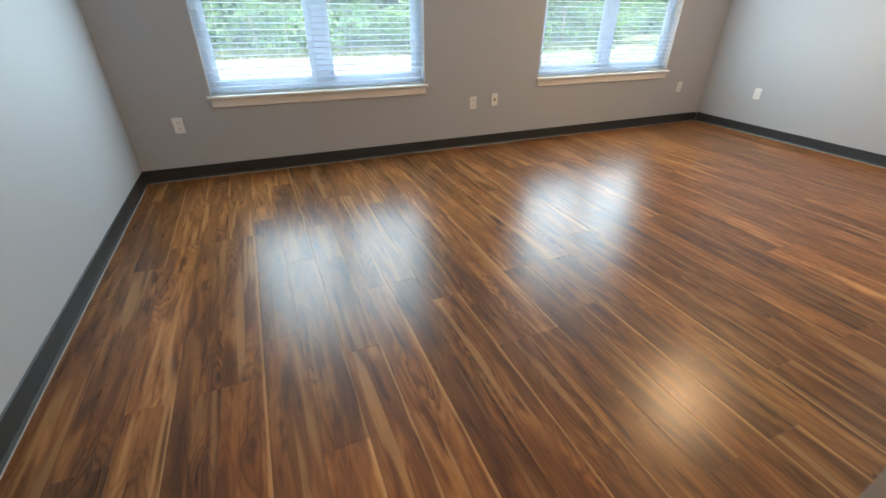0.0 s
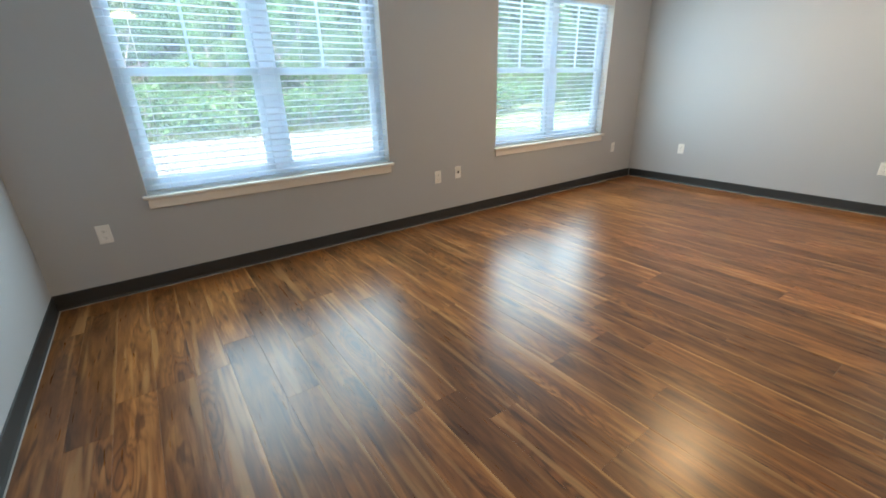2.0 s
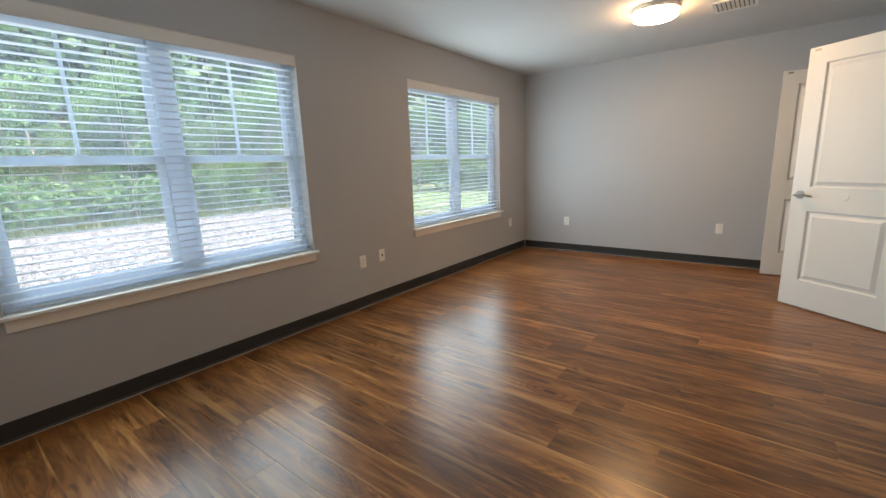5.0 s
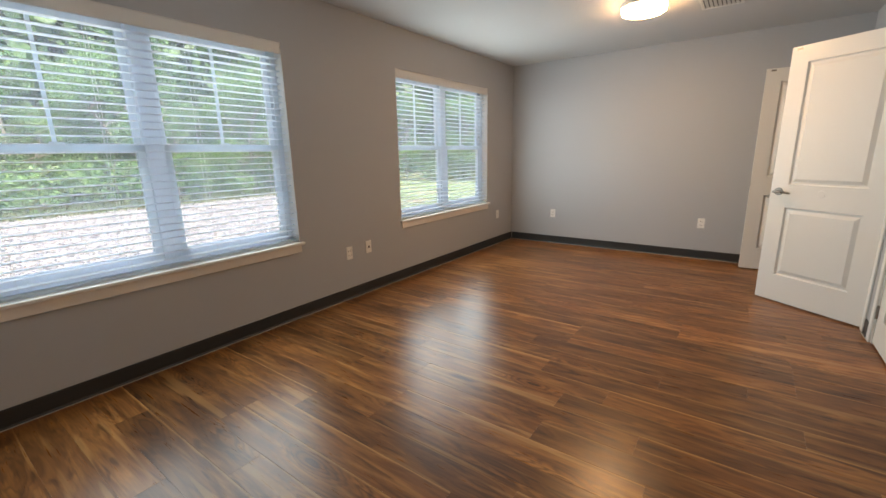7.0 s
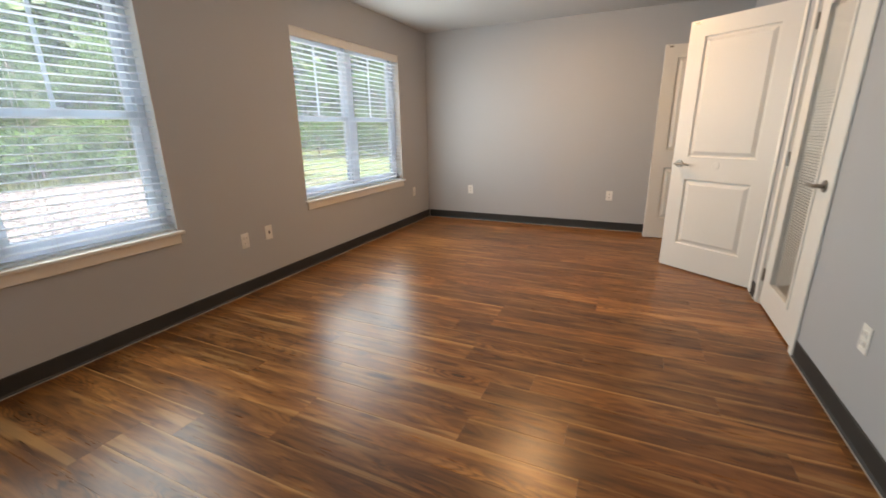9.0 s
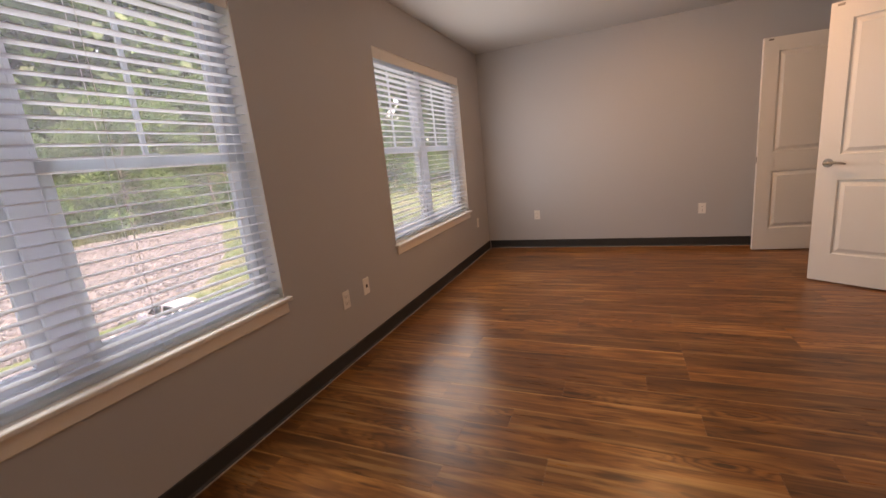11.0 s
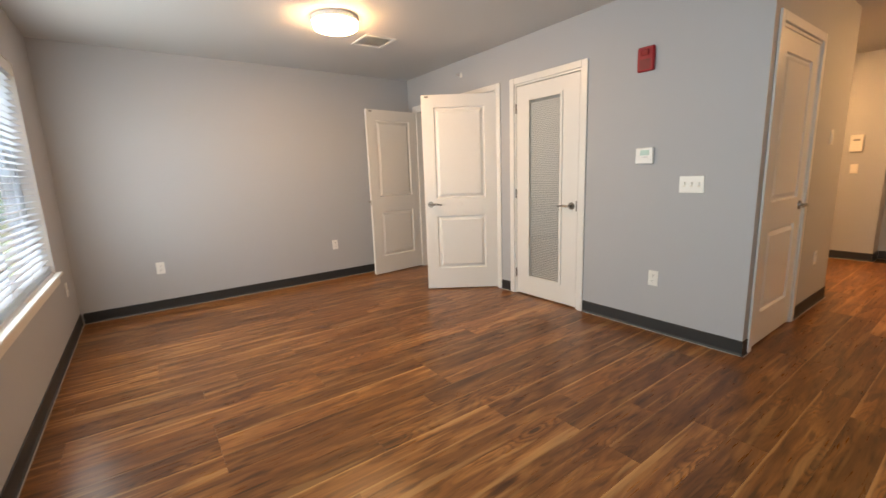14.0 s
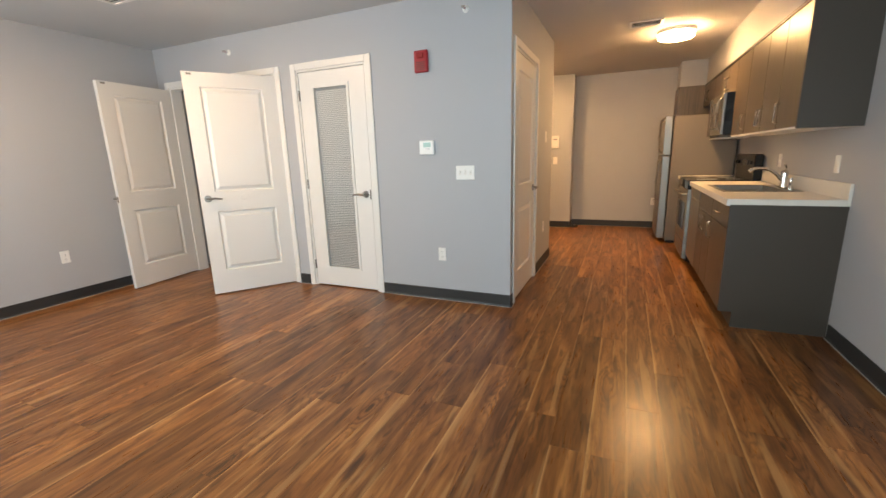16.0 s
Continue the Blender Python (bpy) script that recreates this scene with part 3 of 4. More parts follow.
def blind(x0, x1):
    b = thing("window_blind", "white two-inch horizontal blind, lowered, slats open", "blind", group="window blinds")
    a, c = x0 + 0.008, x1 - 0.008
    part("valance", boxes((a - 0.004, c + 0.004, YN + 0.004, YN + 0.014, 2.006, 2.082), bevel=0.003), TRIM, b)
    part("head_rail", boxes((a, c, YN + 0.018, YN + 0.070, 2.035, 2.082)), VINYL, b)
    yc = YN + 0.044
    bm = bmesh.new()
    n = 7
    ring = []
    for s in (-0.5, 0.5):
        ring.append([[bm.verts.new((s, -0.025 + 0.05 * k / (n - 1), 0.0032 * (1 - (2 * k / (n - 1) - 1) ** 2) + dz)) for k in range(n)] for dz in (0, 0.0026)])
    for k in range(n - 1):
        bm.faces.new((ring[0][0][k], ring[0][0][k + 1], ring[1][0][k + 1], ring[1][0][k]))
        bm.faces.new((ring[0][1][k], ring[1][1][k], ring[1][1][k + 1], ring[0][1][k + 1]))
    for k in (0, n - 1):
        bm.faces.new((ring[0][0][k], ring[1][0][k], ring[1][1][k], ring[0][1][k]))
    for s in (0, 1):
        bm.faces.new(ring[s][0] + list(reversed(ring[s][1])))
    me = mesh_of("slat", bm, SLAT)
    z, k = 0.672, 0
    rnd = random.Random(int(x0 * 100))
    while z < 2.0:
        o = new("slat", me)
        o.parent = b
        o.matrix_basis = pose((a + c) / 2, yc, z, rnd.uniform(-1.5, 1.5) - 1.0) @ Matrix.Diagonal((c - a, 1, 1, 1))
        z += 0.0435
    part("bottom_rail", boxes((a, c, yc - 0.026, yc + 0.026, 0.6235, 0.642), bevel=0.004), VINYL, b)
    for x in (a + 0.14, a + 0.62, c - 0.62, c - 0.14):
        bm = bmesh.new()
        for y in (yc - 0.0265, yc + 0.0265):
            add_cyl(bm, (x, y, 0.64), (x, y, 2.04), 0.0009, None, 6)
        part("ladder_cord", bm, PLATE, b)
    return b


window("window_1", *W1, "white vinyl twin double-hung window facing gravel and woods")
window("window_2", *W2, "white vinyl twin double-hung window facing grass and woods")
blind(*W1)
blind(*W2)

# ---- wall plates ----


def outlet(m, style="duplex", label="white duplex outlet plate on the grey wall"):
    """Local x along the wall, y out of it."""
    t = thing("wall_outlet", label, "outlet", m, group="wall outlets")
    part("cover_plate", boxes((-0.036, 0.036, 0.0004, 0.006, -0.058, 0.058), bevel=0.003), PLATE, t)
    if style == "duplex":
        for z in (0.021, -0.021):
            r = part("receptacle", boxes((-0.017, 0.017, 0.006, 0.0078, z - 0.014, z + 0.014), bevel=0.004), PLATE, t)
            part("slots", boxes((-0.0075, -0.0055, 0.0076, 0.0082, z - 0.003, z + 0.006), (0.0055, 0.0075, 0.0076, 0.0082, z - 0.003, z + 0.006), (-0.002, 0.002, 0.0076, 0.0082, z - 0.010, z - 0.006)), SLOT, r)
    elif style == "jack":
        part("jack", boxes((-0.009, 0.009, 0.006, 0.009, -0.011, 0.011), bevel=0.002), SLOT, t)
    else:
        part("rocker", boxes((-0.017, 0.017, 0.006, 0.0085, -0.033, 0.033), bevel=0.002), PLATE, t)
    return t


R180, EAST, WESTW, KW = 180, 90, -90, 90
for x in (0.0, 2.515, 5.285):
    outlet(pose(x, YN, 0.425, 0, 0, 180))
outlet(pose(2.752, YN, 0.44, 0, 0, 180), "jack", "white plate with a data jack on the grey wall")
for y in (3.63, 1.825):
    outlet(pose(XE, y, 0.425, 0, 0, 90))
outlet(pose(2.364, YS, 0.415))
outlet(pose(XK, -0.80, 0.44, 0, 0, 90))
outlet(pose(XK, -0.84, 1.42, 0, 0, 90), "rocker", "white rocker switch plate on the corridor wall")
outlet(pose(0.50, YE, 0.43))
outlet(pose(XW, 0.28, 1.12, 0, 0, -90), "rocker", "white rocker switch plate above the worktop")
outlet(pose(XW, -0.86, 1.12, 0, 0, -90), "duplex", "white outlet plate above the worktop")
outlet(pose(2.03, YL, 1.12), "rocker", "white rocker switch plate in the entry hall")

sw = thing("light_switch", "white three-gang switch plate on the grey wall", "light switch", pose(2.140, YS, 1.111))
part("cover_plate", boxes((-0.080, 0.080, 0.0004, 0.006, -0.057, 0.057), bevel=0.003), PLATE, sw)
for dx in (-0.046, 0.0, 0.046):
    part("toggle", boxes((dx - 0.006, dx + 0.006, 0.006, 0.016, -0.004, 0.016), bevel=0.002), PLATE, sw)
    part("toggle_slot", boxes((dx - 0.009, dx + 0.009, 0.006, 0.0068, -0.017, 0.019)), SILLM, sw)

th = thing("thermostat", "white wall thermostat with a small green-grey display", "thermostat", pose(2.471, YS, 1.320))
part("body", boxes((-0.065, 0.065, 0.0004, 0.026, -0.058, 0.058), bevel=0.006), PLATE, th)
part("display", boxes((-0.040, 0.028, 0.026, 0.0268, 0.002, 0.040)), LCD, th)
for dx in (-0.03, 0.0, 0.03):
    part("button", boxes((dx - 0.009, dx + 0.009, 0.026, 0.029, -0.034, -0.022), bevel=0.002), PLATE, th)
part("printed_line", boxes((-0.03, 0.01, 0.0262, 0.0268, -0.012, -0.008)), INK, th)

al = thing("fire_alarm", "dark red fire alarm sounder on the grey wall", "fire alarm", pose(2.494, YS, 1.988))
part("body", boxes((-0.060, 0.060, 0.0004, 0.030, -0.083, 0.083), bevel=0.008), RED, al)
part("strobe_lens", boxes((-0.030, 0.030, 0.030, 0.044, 0.020, 0.064), bevel=0.008), CLEARM, al)
for k in range(5):
    part("grille_slot", boxes((-0.04, 0.04, 0.0295, 0.0304, -0.066 + k * 0.014, -0.060 + k * 0.014)), SLOT, al)

pn = thing("intercom_panel", "small white wall panel in the entry hall", "wall panel", pose(2.035, YL, 1.42))
part("body", boxes((-0.06, 0.06, 0.0004, 0.03, -0.10, 0.10), bevel=0.006), PLATE, pn)
part("speaker_slot", boxes((-0.03, 0.03, 0.0296, 0.0306, 0.03, 0.05)), INK, pn)


def sprinkler(x, z):
    s = thing("fire_sprinkler", "white and chrome sidewall sprinkler head near the ceiling", "sprinkler", pose(x, YS, z), group="fire sprinklers")
    bm = bmesh.new()
    add_cyl(bm, (0, 0.0004, 0), (0, 0.006, 0), 0.026, 0.022, 28)
    add_cyl(bm, (0, 0.006, 0), (0, 0.016, 0), 0.017, 0.013, 24)
    part("escutcheon", bm, PLATE, s, smooth=True)
    bm = bmesh.new()
    add_cyl(bm, (0, 0.016, 0), (0, 0.030, 0), 0.010, 0.009, 12)
    add_tube(bm, [(-0.008, 0.028, 0), (-0.013, 0.040, 0), (-0.004, 0.056, 0)], 0.002, 6)
    add_tube(bm, [(0.008, 0.028, 0), (0.013, 0.040, 0), (0.004, 0.056, 0)], 0.002, 6)
    add_box(bm, -0.016, 0.016, 0.056, 0.058, -0.006, 0.010)
    part("head", bm, CHROME, s, smooth=True)
    part("bulb", cyl((0, 0.030, 0), (0, 0.054, 0), 0.0022, None, 8), RED, s)


sprinkler(4.60, 2.30)
sprinkler(2.115, 2.315)

# ---- ceiling fittings ----


def ceiling_lamp(x, y, label, glow):
    l = thing("ceiling_lamp", label, "ceiling lamp", pose(x, y, H), group="round ceiling lamps")
    part("base_ring", add_lathe(bmesh.new(), [(0.176, -0.0005), (0.180, -0.006), (0.180, -0.034), (0.174, -0.038)], (0, 0, 0), 56), TRIM, l, "pale painted metal ring", True)
    part("diffuser", add_lathe(bmesh.new(), [(0.168, -0.0385), (0.170, -0.062), (0.166, -0.074), (0.150, -0.084), (0.10, -0.090), (0.02, -0.092)], (0, 0, 0), 56), glow, l, "glowing white diffuser", True)
    return l


ceiling_lamp(4.10, 2.30, "lit round flush ceiling lamp with a white diffuser", LAMP)
ceiling_lamp(0.545, -1.40, "lit round flush ceiling lamp over the kitchen", LAMP2)
ceiling_lamp(2.45, -2.25, "lit round flush ceiling lamp in the entry hall", LAMP2)


def ceiling_vent(x, y, a, b, ang, label):
    v = thing("ceiling_vent", label, "air vent", pose(x, y, H, 0, 0, ang))
    # near-black sheet drawn for the shade in the duct behind the louvres
    part("gap_shade", box(-a + 0.02, a - 0.02, -b + 0.02, b - 0.02, -0.002, -0.0005), SLOT, v)
    part("frame", boxes((-a, a, -b, -b + 0.025, -0.010, -0.0005), (-a, a, b - 0.025, b, -0.010, -0.0005), (-a, -a + 0.025, -b + 0.025, b - 0.025, -0.010, -0.0005), (a - 0.025, a, -b + 0.025, b - 0.025, -0.010, -0.0005), bevel=0.002), TRIM, v)
    n = int((2 * b - 0.06) / 0.030)
    for k in range(n):
        yy = -b + 0.045 + k * 0.030
        s = part("slat", box(-a + 0.026, a - 0.026, -0.0108, 0.0108, -0.0005, 0.0005), TRIM, v)
        s.matrix_basis = pose(0, yy, -0.0060, -14)
    return v


ceiling_vent(4.46, 1.785, 0.15, 0.15, 0, "white square louvred ceiling vent")
ceiling_vent(0.845, -0.97, 0.15, 0.10, 0, "white louvred ceiling vent over the kitchen")

# ---- kitchen along the west wall ----
YK0 = 0.54
XB = 0.28       # base fronts
XU = -0.012     # wall cabinet fronts
GAP = 0.0035
ZC = 0.872      # top of the base units
YA, YSK, YD, YR, YP, YF0, YF1 = -0.06, -0.67, -1.272, -2.036, -2.40, -2.44, -3.22


def bar_pull(parent, p, along, out=(1, 0, 0), length=0.128):
    """A slim bowed bar handle."""
    p, al, o = Vector(p), Vector(along), Vector(out)
    a, b = p - al * length / 2, p + al * length / 2
    bm = add_tube(bmesh.new(), [a, a + o * 0.022 + al * 0.002, a + o * 0.028 + al * 0.010, b + o * 0.028 - al * 0.010, b + o * 0.022 - al * 0.002, b], 0.005, 8)
    return part("pull", bm, PULLM, parent, "satin nickel bar pull", True)


def front(parent, name, x, y0, y1, z0, z1):
    return part(name, boxes((x - 0.019, x, y1 + GAP, y0 - GAP, z0 + GAP, z1 - GAP), bevel=0.0015), LAM, parent)


def base_unit(y0, y1, label, doors, drawer=True, end_panel=False):
    u = thing("base_cabinet", label, "kitchen cabinet", group="base cabinets")
    ya = y0 - (0.019 if end_panel else 0.0)
    part("body", boxes((XW + 0.001, XB - 0.021, y1 + 0.0005, ya - 0.0005, 0.112, ZC - 0.001)), ENDP, u)
    part("toe_kick", boxes((XW + 0.08, XB - 0.085, y1 + 0.0005, ya - 0.0005, 0.0, 0.111)), ENDP, u)
    if end_panel:
        bm = bmesh.new()
        for r in ((XW + 0.001, XB - 0.082, 0.0, 0.111), (XW + 0.001, XB, 0.111, ZC - 0.001)):
            add_box(bm, r[0], r[1], ya, y0, r[2], r[3])
        part("end_panel", bm, ENDP, u, "charcoal end panel")
    zt = 0.70 if drawer else ZC - 0.004
    if drawer:
        d = front(u, "drawer_front", XB, ya, y1, 0.70, ZC - 0.004)
        if drawer != "false":
            bar_pull(d, (XB, (ya + y1) / 2, 0.785), (0, 1, 0))
    w = (ya - y1) / len(doors)
    for k, side in enumerate(doors):
        a, b = ya - k * w, ya - (k + 1) * w
        d = front(u, "door", XB, a, b, 0.114, zt)
        bar_pull(d, (XB, a - 0.045 if side == "near" else b + 0.045, zt - 0.095), (0, 0, 1))
    return u


base_unit(YK0, YA, "taupe woodgrain base cabinet with a drawer and charcoal end", ("far",), True, True)
base_unit(YA, YSK, "taupe woodgrain sink base cabinet with two doors", ("far", "near"), "false")
base_unit(YR, YP, "narrow taupe woodgrain base cabinet beside the fridge", ("near",), True)

# worktop with the sink cut-out
SX0, SX1, SY0, SY1 = -0.20, 0.215, -0.68, -0.03
CT0, CT1 = ZC, 0.910
solid("worktop", boxes((SX1, XB + 0.025, YD, YK0 + 0.015, CT0, CT1), (XW + 0.021, SX0, YD, YK0 + 0.015, CT0, CT1), (SX0, SX1, SY1, YK0 + 0.015, CT0, CT1), (SX0, SX1, YD, SY0, CT0, CT1), (XB + 0.005, XB + 0.025, YD, YK0 + 0.015, CT0 - 0.006, CT0)), COUNTER, "cream laminate worktop with a sink cut-out", "worktop")
solid("backsplash", boxes((XW + 0.001, XW + 0.020, YD, YK0 + 0.015, CT0, CT1 + 0.10), bevel=0.002), COUNTER, "cream laminate upstand along the wall", "backsplash")
solid("worktop", boxes((XW + 0.021, XB + 0.025, YP, YR, CT0, CT1), bevel=0.002), COUNTER, "short cream laminate worktop between range and fridge", "worktop")
solid("backsplash", boxes((XW + 0.001, XW + 0.020, YP, YR, CT0, CT1 + 0.10), bevel=0.002), COUNTER, "short cream laminate upstand along the wall", "backsplash")

sk = thing("kitchen_sink", "stainless steel drop-in sink in the worktop", "sink")
part("rim", boxes((SX0 - 0.015, SX1 + 0.015, SY0 - 0.015, SY0 + 0.012, CT1 + 0.0005, CT1 + 0.005), (SX0 - 0.015, SX1 + 0.015, SY1 - 0.012, SY1 + 0.015, CT1 + 0.0005, CT1 + 0.005), (SX1 - 0.012, SX1 + 0.015, SY0 + 0.012, SY1 - 0.012, CT1 + 0.0005, CT1 + 0.005), (SX0 - 0.085, SX0 + 0.012, SY0 + 0.012, SY1 - 0.012, CT1 + 0.0005, CT1 + 0.005), bevel=0.001), STEEL, sk)
zb = 0.76
part("basin", boxes((SX0 + 0.010, SX1 - 0.010, SY0 + 0.010, SY1 - 0.010, zb, zb + 0.002), (SX0 + 0.010, SX0 + 0.012, SY0 + 0.010, SY1 - 0.010, zb, CT1 + 0.003), (SX1 - 0.012, SX1 - 0.010, SY0 + 0.010, SY1 - 0.010, zb, CT1 + 0.003), (SX0 + 0.012, SX1 - 0.012, SY0 + 0.010, SY0 + 0.012, zb, CT1 + 0.003), (SX0 + 0.012, SX1 - 0.012, SY1 - 0.012, SY1 - 0.010, zb, CT1 + 0.003)), STEEL, sk)
part("drain", cyl((0.0, -0.36, zb + 0.002), (0.0, -0.36, zb + 0.006), 0.045, 0.04, 24), CHROME, sk, smooth=True)

fc = thing("kitchen_faucet", "chrome single-lever faucet with a low arched spout", "faucet", pose(-0.245, -0.36, CT1 + 0.005))
bm = add_box(bmesh.new(), -0.025, 0.025, -0.125, 0.125, 0.0, 0.008, 0.004)
part("deck_plate", bm, CHROME, fc)
bm = bmesh.new()
add_lathe(bm, [(0.028, 0.008), (0.026, 0.03), (0.023, 0.06), (0.024, 0.115), (0.022, 0.130), (0.012, 0.142)], (0, 0, 0), 24)
part("body", bm, CHROME, fc, smooth=True)
bm = add_tube(bmesh.new(), [(0.01, 0, 0.055), (0.05, 0, 0.105), (0.10, 0.01, 0.142), (0.15, 0.015, 0.160), (0.20, 0.02, 0.160), (0.235, 0.024, 0.148), (0.245, 0.025, 0.135)], [0.014, 0.013, 0.012, 0.012, 0.013, 0.016, 0.015], 12)
part("spout", bm, CHROME, fc, smooth=True)
bm = add_tube(bmesh.new(), [(0, 0, 0.138), (-0.006, 0.006, 0.16), (0.004, 0.012, 0.185), (0.012, 0.014, 0.192)], [0.007, 0.006, 0.006, 0.007], 8)
part("lever", bm, CHROME, fc, smooth=True)
sp = thing("side_sprayer", "chrome side sprayer standing beside the faucet", "sprayer", pose(-0.245, -0.20, CT1 + 0.005))
part("sprayer_base", add_lathe(bmesh.new(), [(0.022, 0.0), (0.021, 0.012), (0.014, 0.03)], (0, 0, 0), 20), CHROME, sp, smooth=True)
part("sprayer_head", add_lathe(bmesh.new(), [(0.010, 0.0305), (0.013, 0.05), (0.015, 0.075), (0.010, 0.088)], (0, 0, 0), 20), CHROME, sp, smooth=True)

# dishwasher
dw = thing("dishwasher", "stainless steel dishwasher under the worktop", "dishwasher")
part("body", boxes((XW + 0.05, XB - 0.03, YD + 0.003, YSK - 0.003, 0.09, ZC - 0.003)), BLACK, dw)
part("toe_kick", boxes((XB - 0.10, XB - 0.085, YD + 0.003, YSK - 0.003, 0.0, 0.089)), BLACK, dw)
d = part("door", boxes((XB - 0.029, XB + 0.004, YD + 0.004, YSK - 0.004, 0.115, 0.755), bevel=0.004), STEEL, dw)
part("control_panel", boxes((XB - 0.029, XB + 0.006, YD + 0.004, YSK - 0.004, 0.760, ZC - 0.005), bevel=0.004), STEEL, dw)

# range
rg = thing("kitchen_range", "stainless steel electric range with a black glass top", "range")
xr = XB + 0.035
part("body", boxes((XW + 0.02, xr - 0.045, YR + 0.004, YD - 0.004, 0.03, 0.905)), BLACK, rg)
part("cooktop", boxes((XW + 0.10, xr + 0.005, YR + 0.003, YD - 0.003, 0.9055, 0.918), bevel=0.003), BLACKG, rg, "black glass cooktop")
part("control_strip", boxes((xr - 0.044, xr, YR + 0.004, YD - 0.004, 0.82, 0.904), bevel=0.003), BLACKG, rg, "black glass control strip")
d = part("oven_door", boxes((xr - 0.044, xr, YR + 0.004, YD - 0.004, 0.235, 0.815), bevel=0.004), STEEL, rg)
part("oven_window", boxes((xr + 0.0003, xr + 0.003, YR + 0.12, YD - 0.12, 0.36, 0.66)), BLACKG, d)
bm = add_tube(bmesh.new(), [(xr, YD - 0.06, 0.765), (xr + 0.045, YD - 0.06, 0.765), (xr + 0.05, YD - 0.08, 0.765), (xr + 0.05, YR + 0.08, 0.765), (xr + 0.045, YR + 0.06, 0.765), (xr, YR + 0.06, 0.765)], 0.011, 10)
part("oven_handle", bm, STEEL, d, smooth=True)
part("storage_drawer", boxes((xr - 0.044, xr, YR + 0.004, YD - 0.004, 0.06, 0.230), bevel=0.004), STEEL, rg)
bp = part("backguard", boxes((XW + 0.02, XW + 0.095, YR + 0.004, YD - 0.004, 0.9055, 1.175), bevel=0.01), BLACK, rg, "black control backguard")
for k in range(4):
    yk = (YD - 0.09, YD - 0.17, YR + 0.17, YR + 0.09)[k]
    part("knob", cyl((XW + 0.095, yk, 1.09), (XW + 0.118, yk, 1.09), 0.020, 0.017, 18), BLACK, bp, smooth=True)
part("clock_display", boxes((XW + 0.0955, XW + 0.097, (YR + YD) / 2 - 0.09, (YR + YD) / 2 + 0.09, 1.06, 1.12)), BLACKG, bp)
for k in range(4):
    part("foot", cyl((XW + 0.08 + (k % 2) * 0.48, YR + 0.08 + (k // 2) * 0.60, 0.0), (XW + 0.08 + (k % 2) * 0.48, YR + 0.08 + (k // 2) * 0.60, 0.0295), 0.02, None, 12), BLACK, rg)
for x, y, r in ((0.12, YD - 0.2, 0.10), (0.12, YR + 0.2, 0.08), (-0.13, YD - 0.2, 0.08), (-0.13, YR + 0.2, 0.10)):
    bm = add_lathe(bmesh.new(), [(r, 0.9181), (r, 0.9184), (r - 0.004, 0.9184)], (x, y, 0), 40)
    part("burner_ring", bm, INK, rg)

# fridge
fg = thing("refrigerator", "stainless steel top-freezer fridge with grey sides", "refrigerator")
xf = 0.40
part("body", boxes((XW + 0.03, xf, YF1, YF0, 0.03, 1.668), bevel=0.006), FRIDGE_SIDE, fg)
part("plinth", boxes((XW + 0.06, xf - 0.02, YF1 + 0.03, YF0 - 0.03, 0.0, 0.029)), BLACK, fg)
for z0, z1 in ((0.06, 1.165), (1.175, 1.675)):
    d = part("fridge_door", boxes((xf + 0.010, xf + 0.108, YF1, YF0, z0, z1), bevel=0.010), STEEL, fg)
    za, zb2 = (0.55, 1.13) if z0 < 1 else (1.20, 1.62)
    bm = add_tube(bmesh.new(), [(xf + 0.106, YF0 - 0.05, za), (xf + 0.146, YF0 - 0.05, za + 0.03), (xf + 0.156, YF0 - 0.05, (za + zb2) / 2), (xf + 0.146, YF0 - 0.05, zb2 - 0.03), (xf + 0.106, YF0 - 0.05, zb2)], 0.013, 10)
    part("door_handle", bm, STEEL, d, "stainless bow handle", True)
part("hinge_cover", boxes((xf - 0.03, xf + 0.008, YF1 + 0.01, YF1 + 0.07, 1.6685, 1.685), bevel=0.004), BLACK, fg)

# wall cabinets
ZU0, ZU1 = 1.362, 2.112


def wall_unit(y0, y1, z0, z1, doors, label, xfr=XU, end_panel=False):
    u = thing("wall_cabinet", label, "kitchen cabinet", group="wall cabinets")
    ya = y0 - (0.016 if end_panel else 0)
    part("body", boxes((XW + 0.001, xfr - 0.021, y1 + 0.0005, ya - 0.0005, z0 + 0.006, z1)), ENDP, u)
    part("bottom_board", boxes((XW + 0.001, xfr - 0.003, y1 + 0.0005, ya - 0.0005, z0 - 0.010, z0 + 0.0055)), TRIM if z0 < 1.5 else ENDP, u, "white underside" if z0 < 1.5 else "")
    if end_panel:
        part("end_panel", boxes((XW + 0.001, xfr, ya, y0, z0 - 0.010, z1)), ENDP, u, "charcoal end panel")
    w = (ya - y1) / len(doors)
    for k, side in enumerate(doors):
        a, b = ya - k * w, ya - (k + 1) * w
        d = front(u, "door", xfr, a, b, z0, z1 - 0.022)
        if side:
            bar_pull(d, (xfr, a - 0.04 if side == "near" else b + 0.04, z0 + 0.11), (0, 0, 1))
    part("top_strip", boxes((xfr - 0.019, xfr + 0.006, y1 + 0.0005, ya - 0.0005, z1 - 0.020, z1)), BASE, u, "dark top strip")
    return u


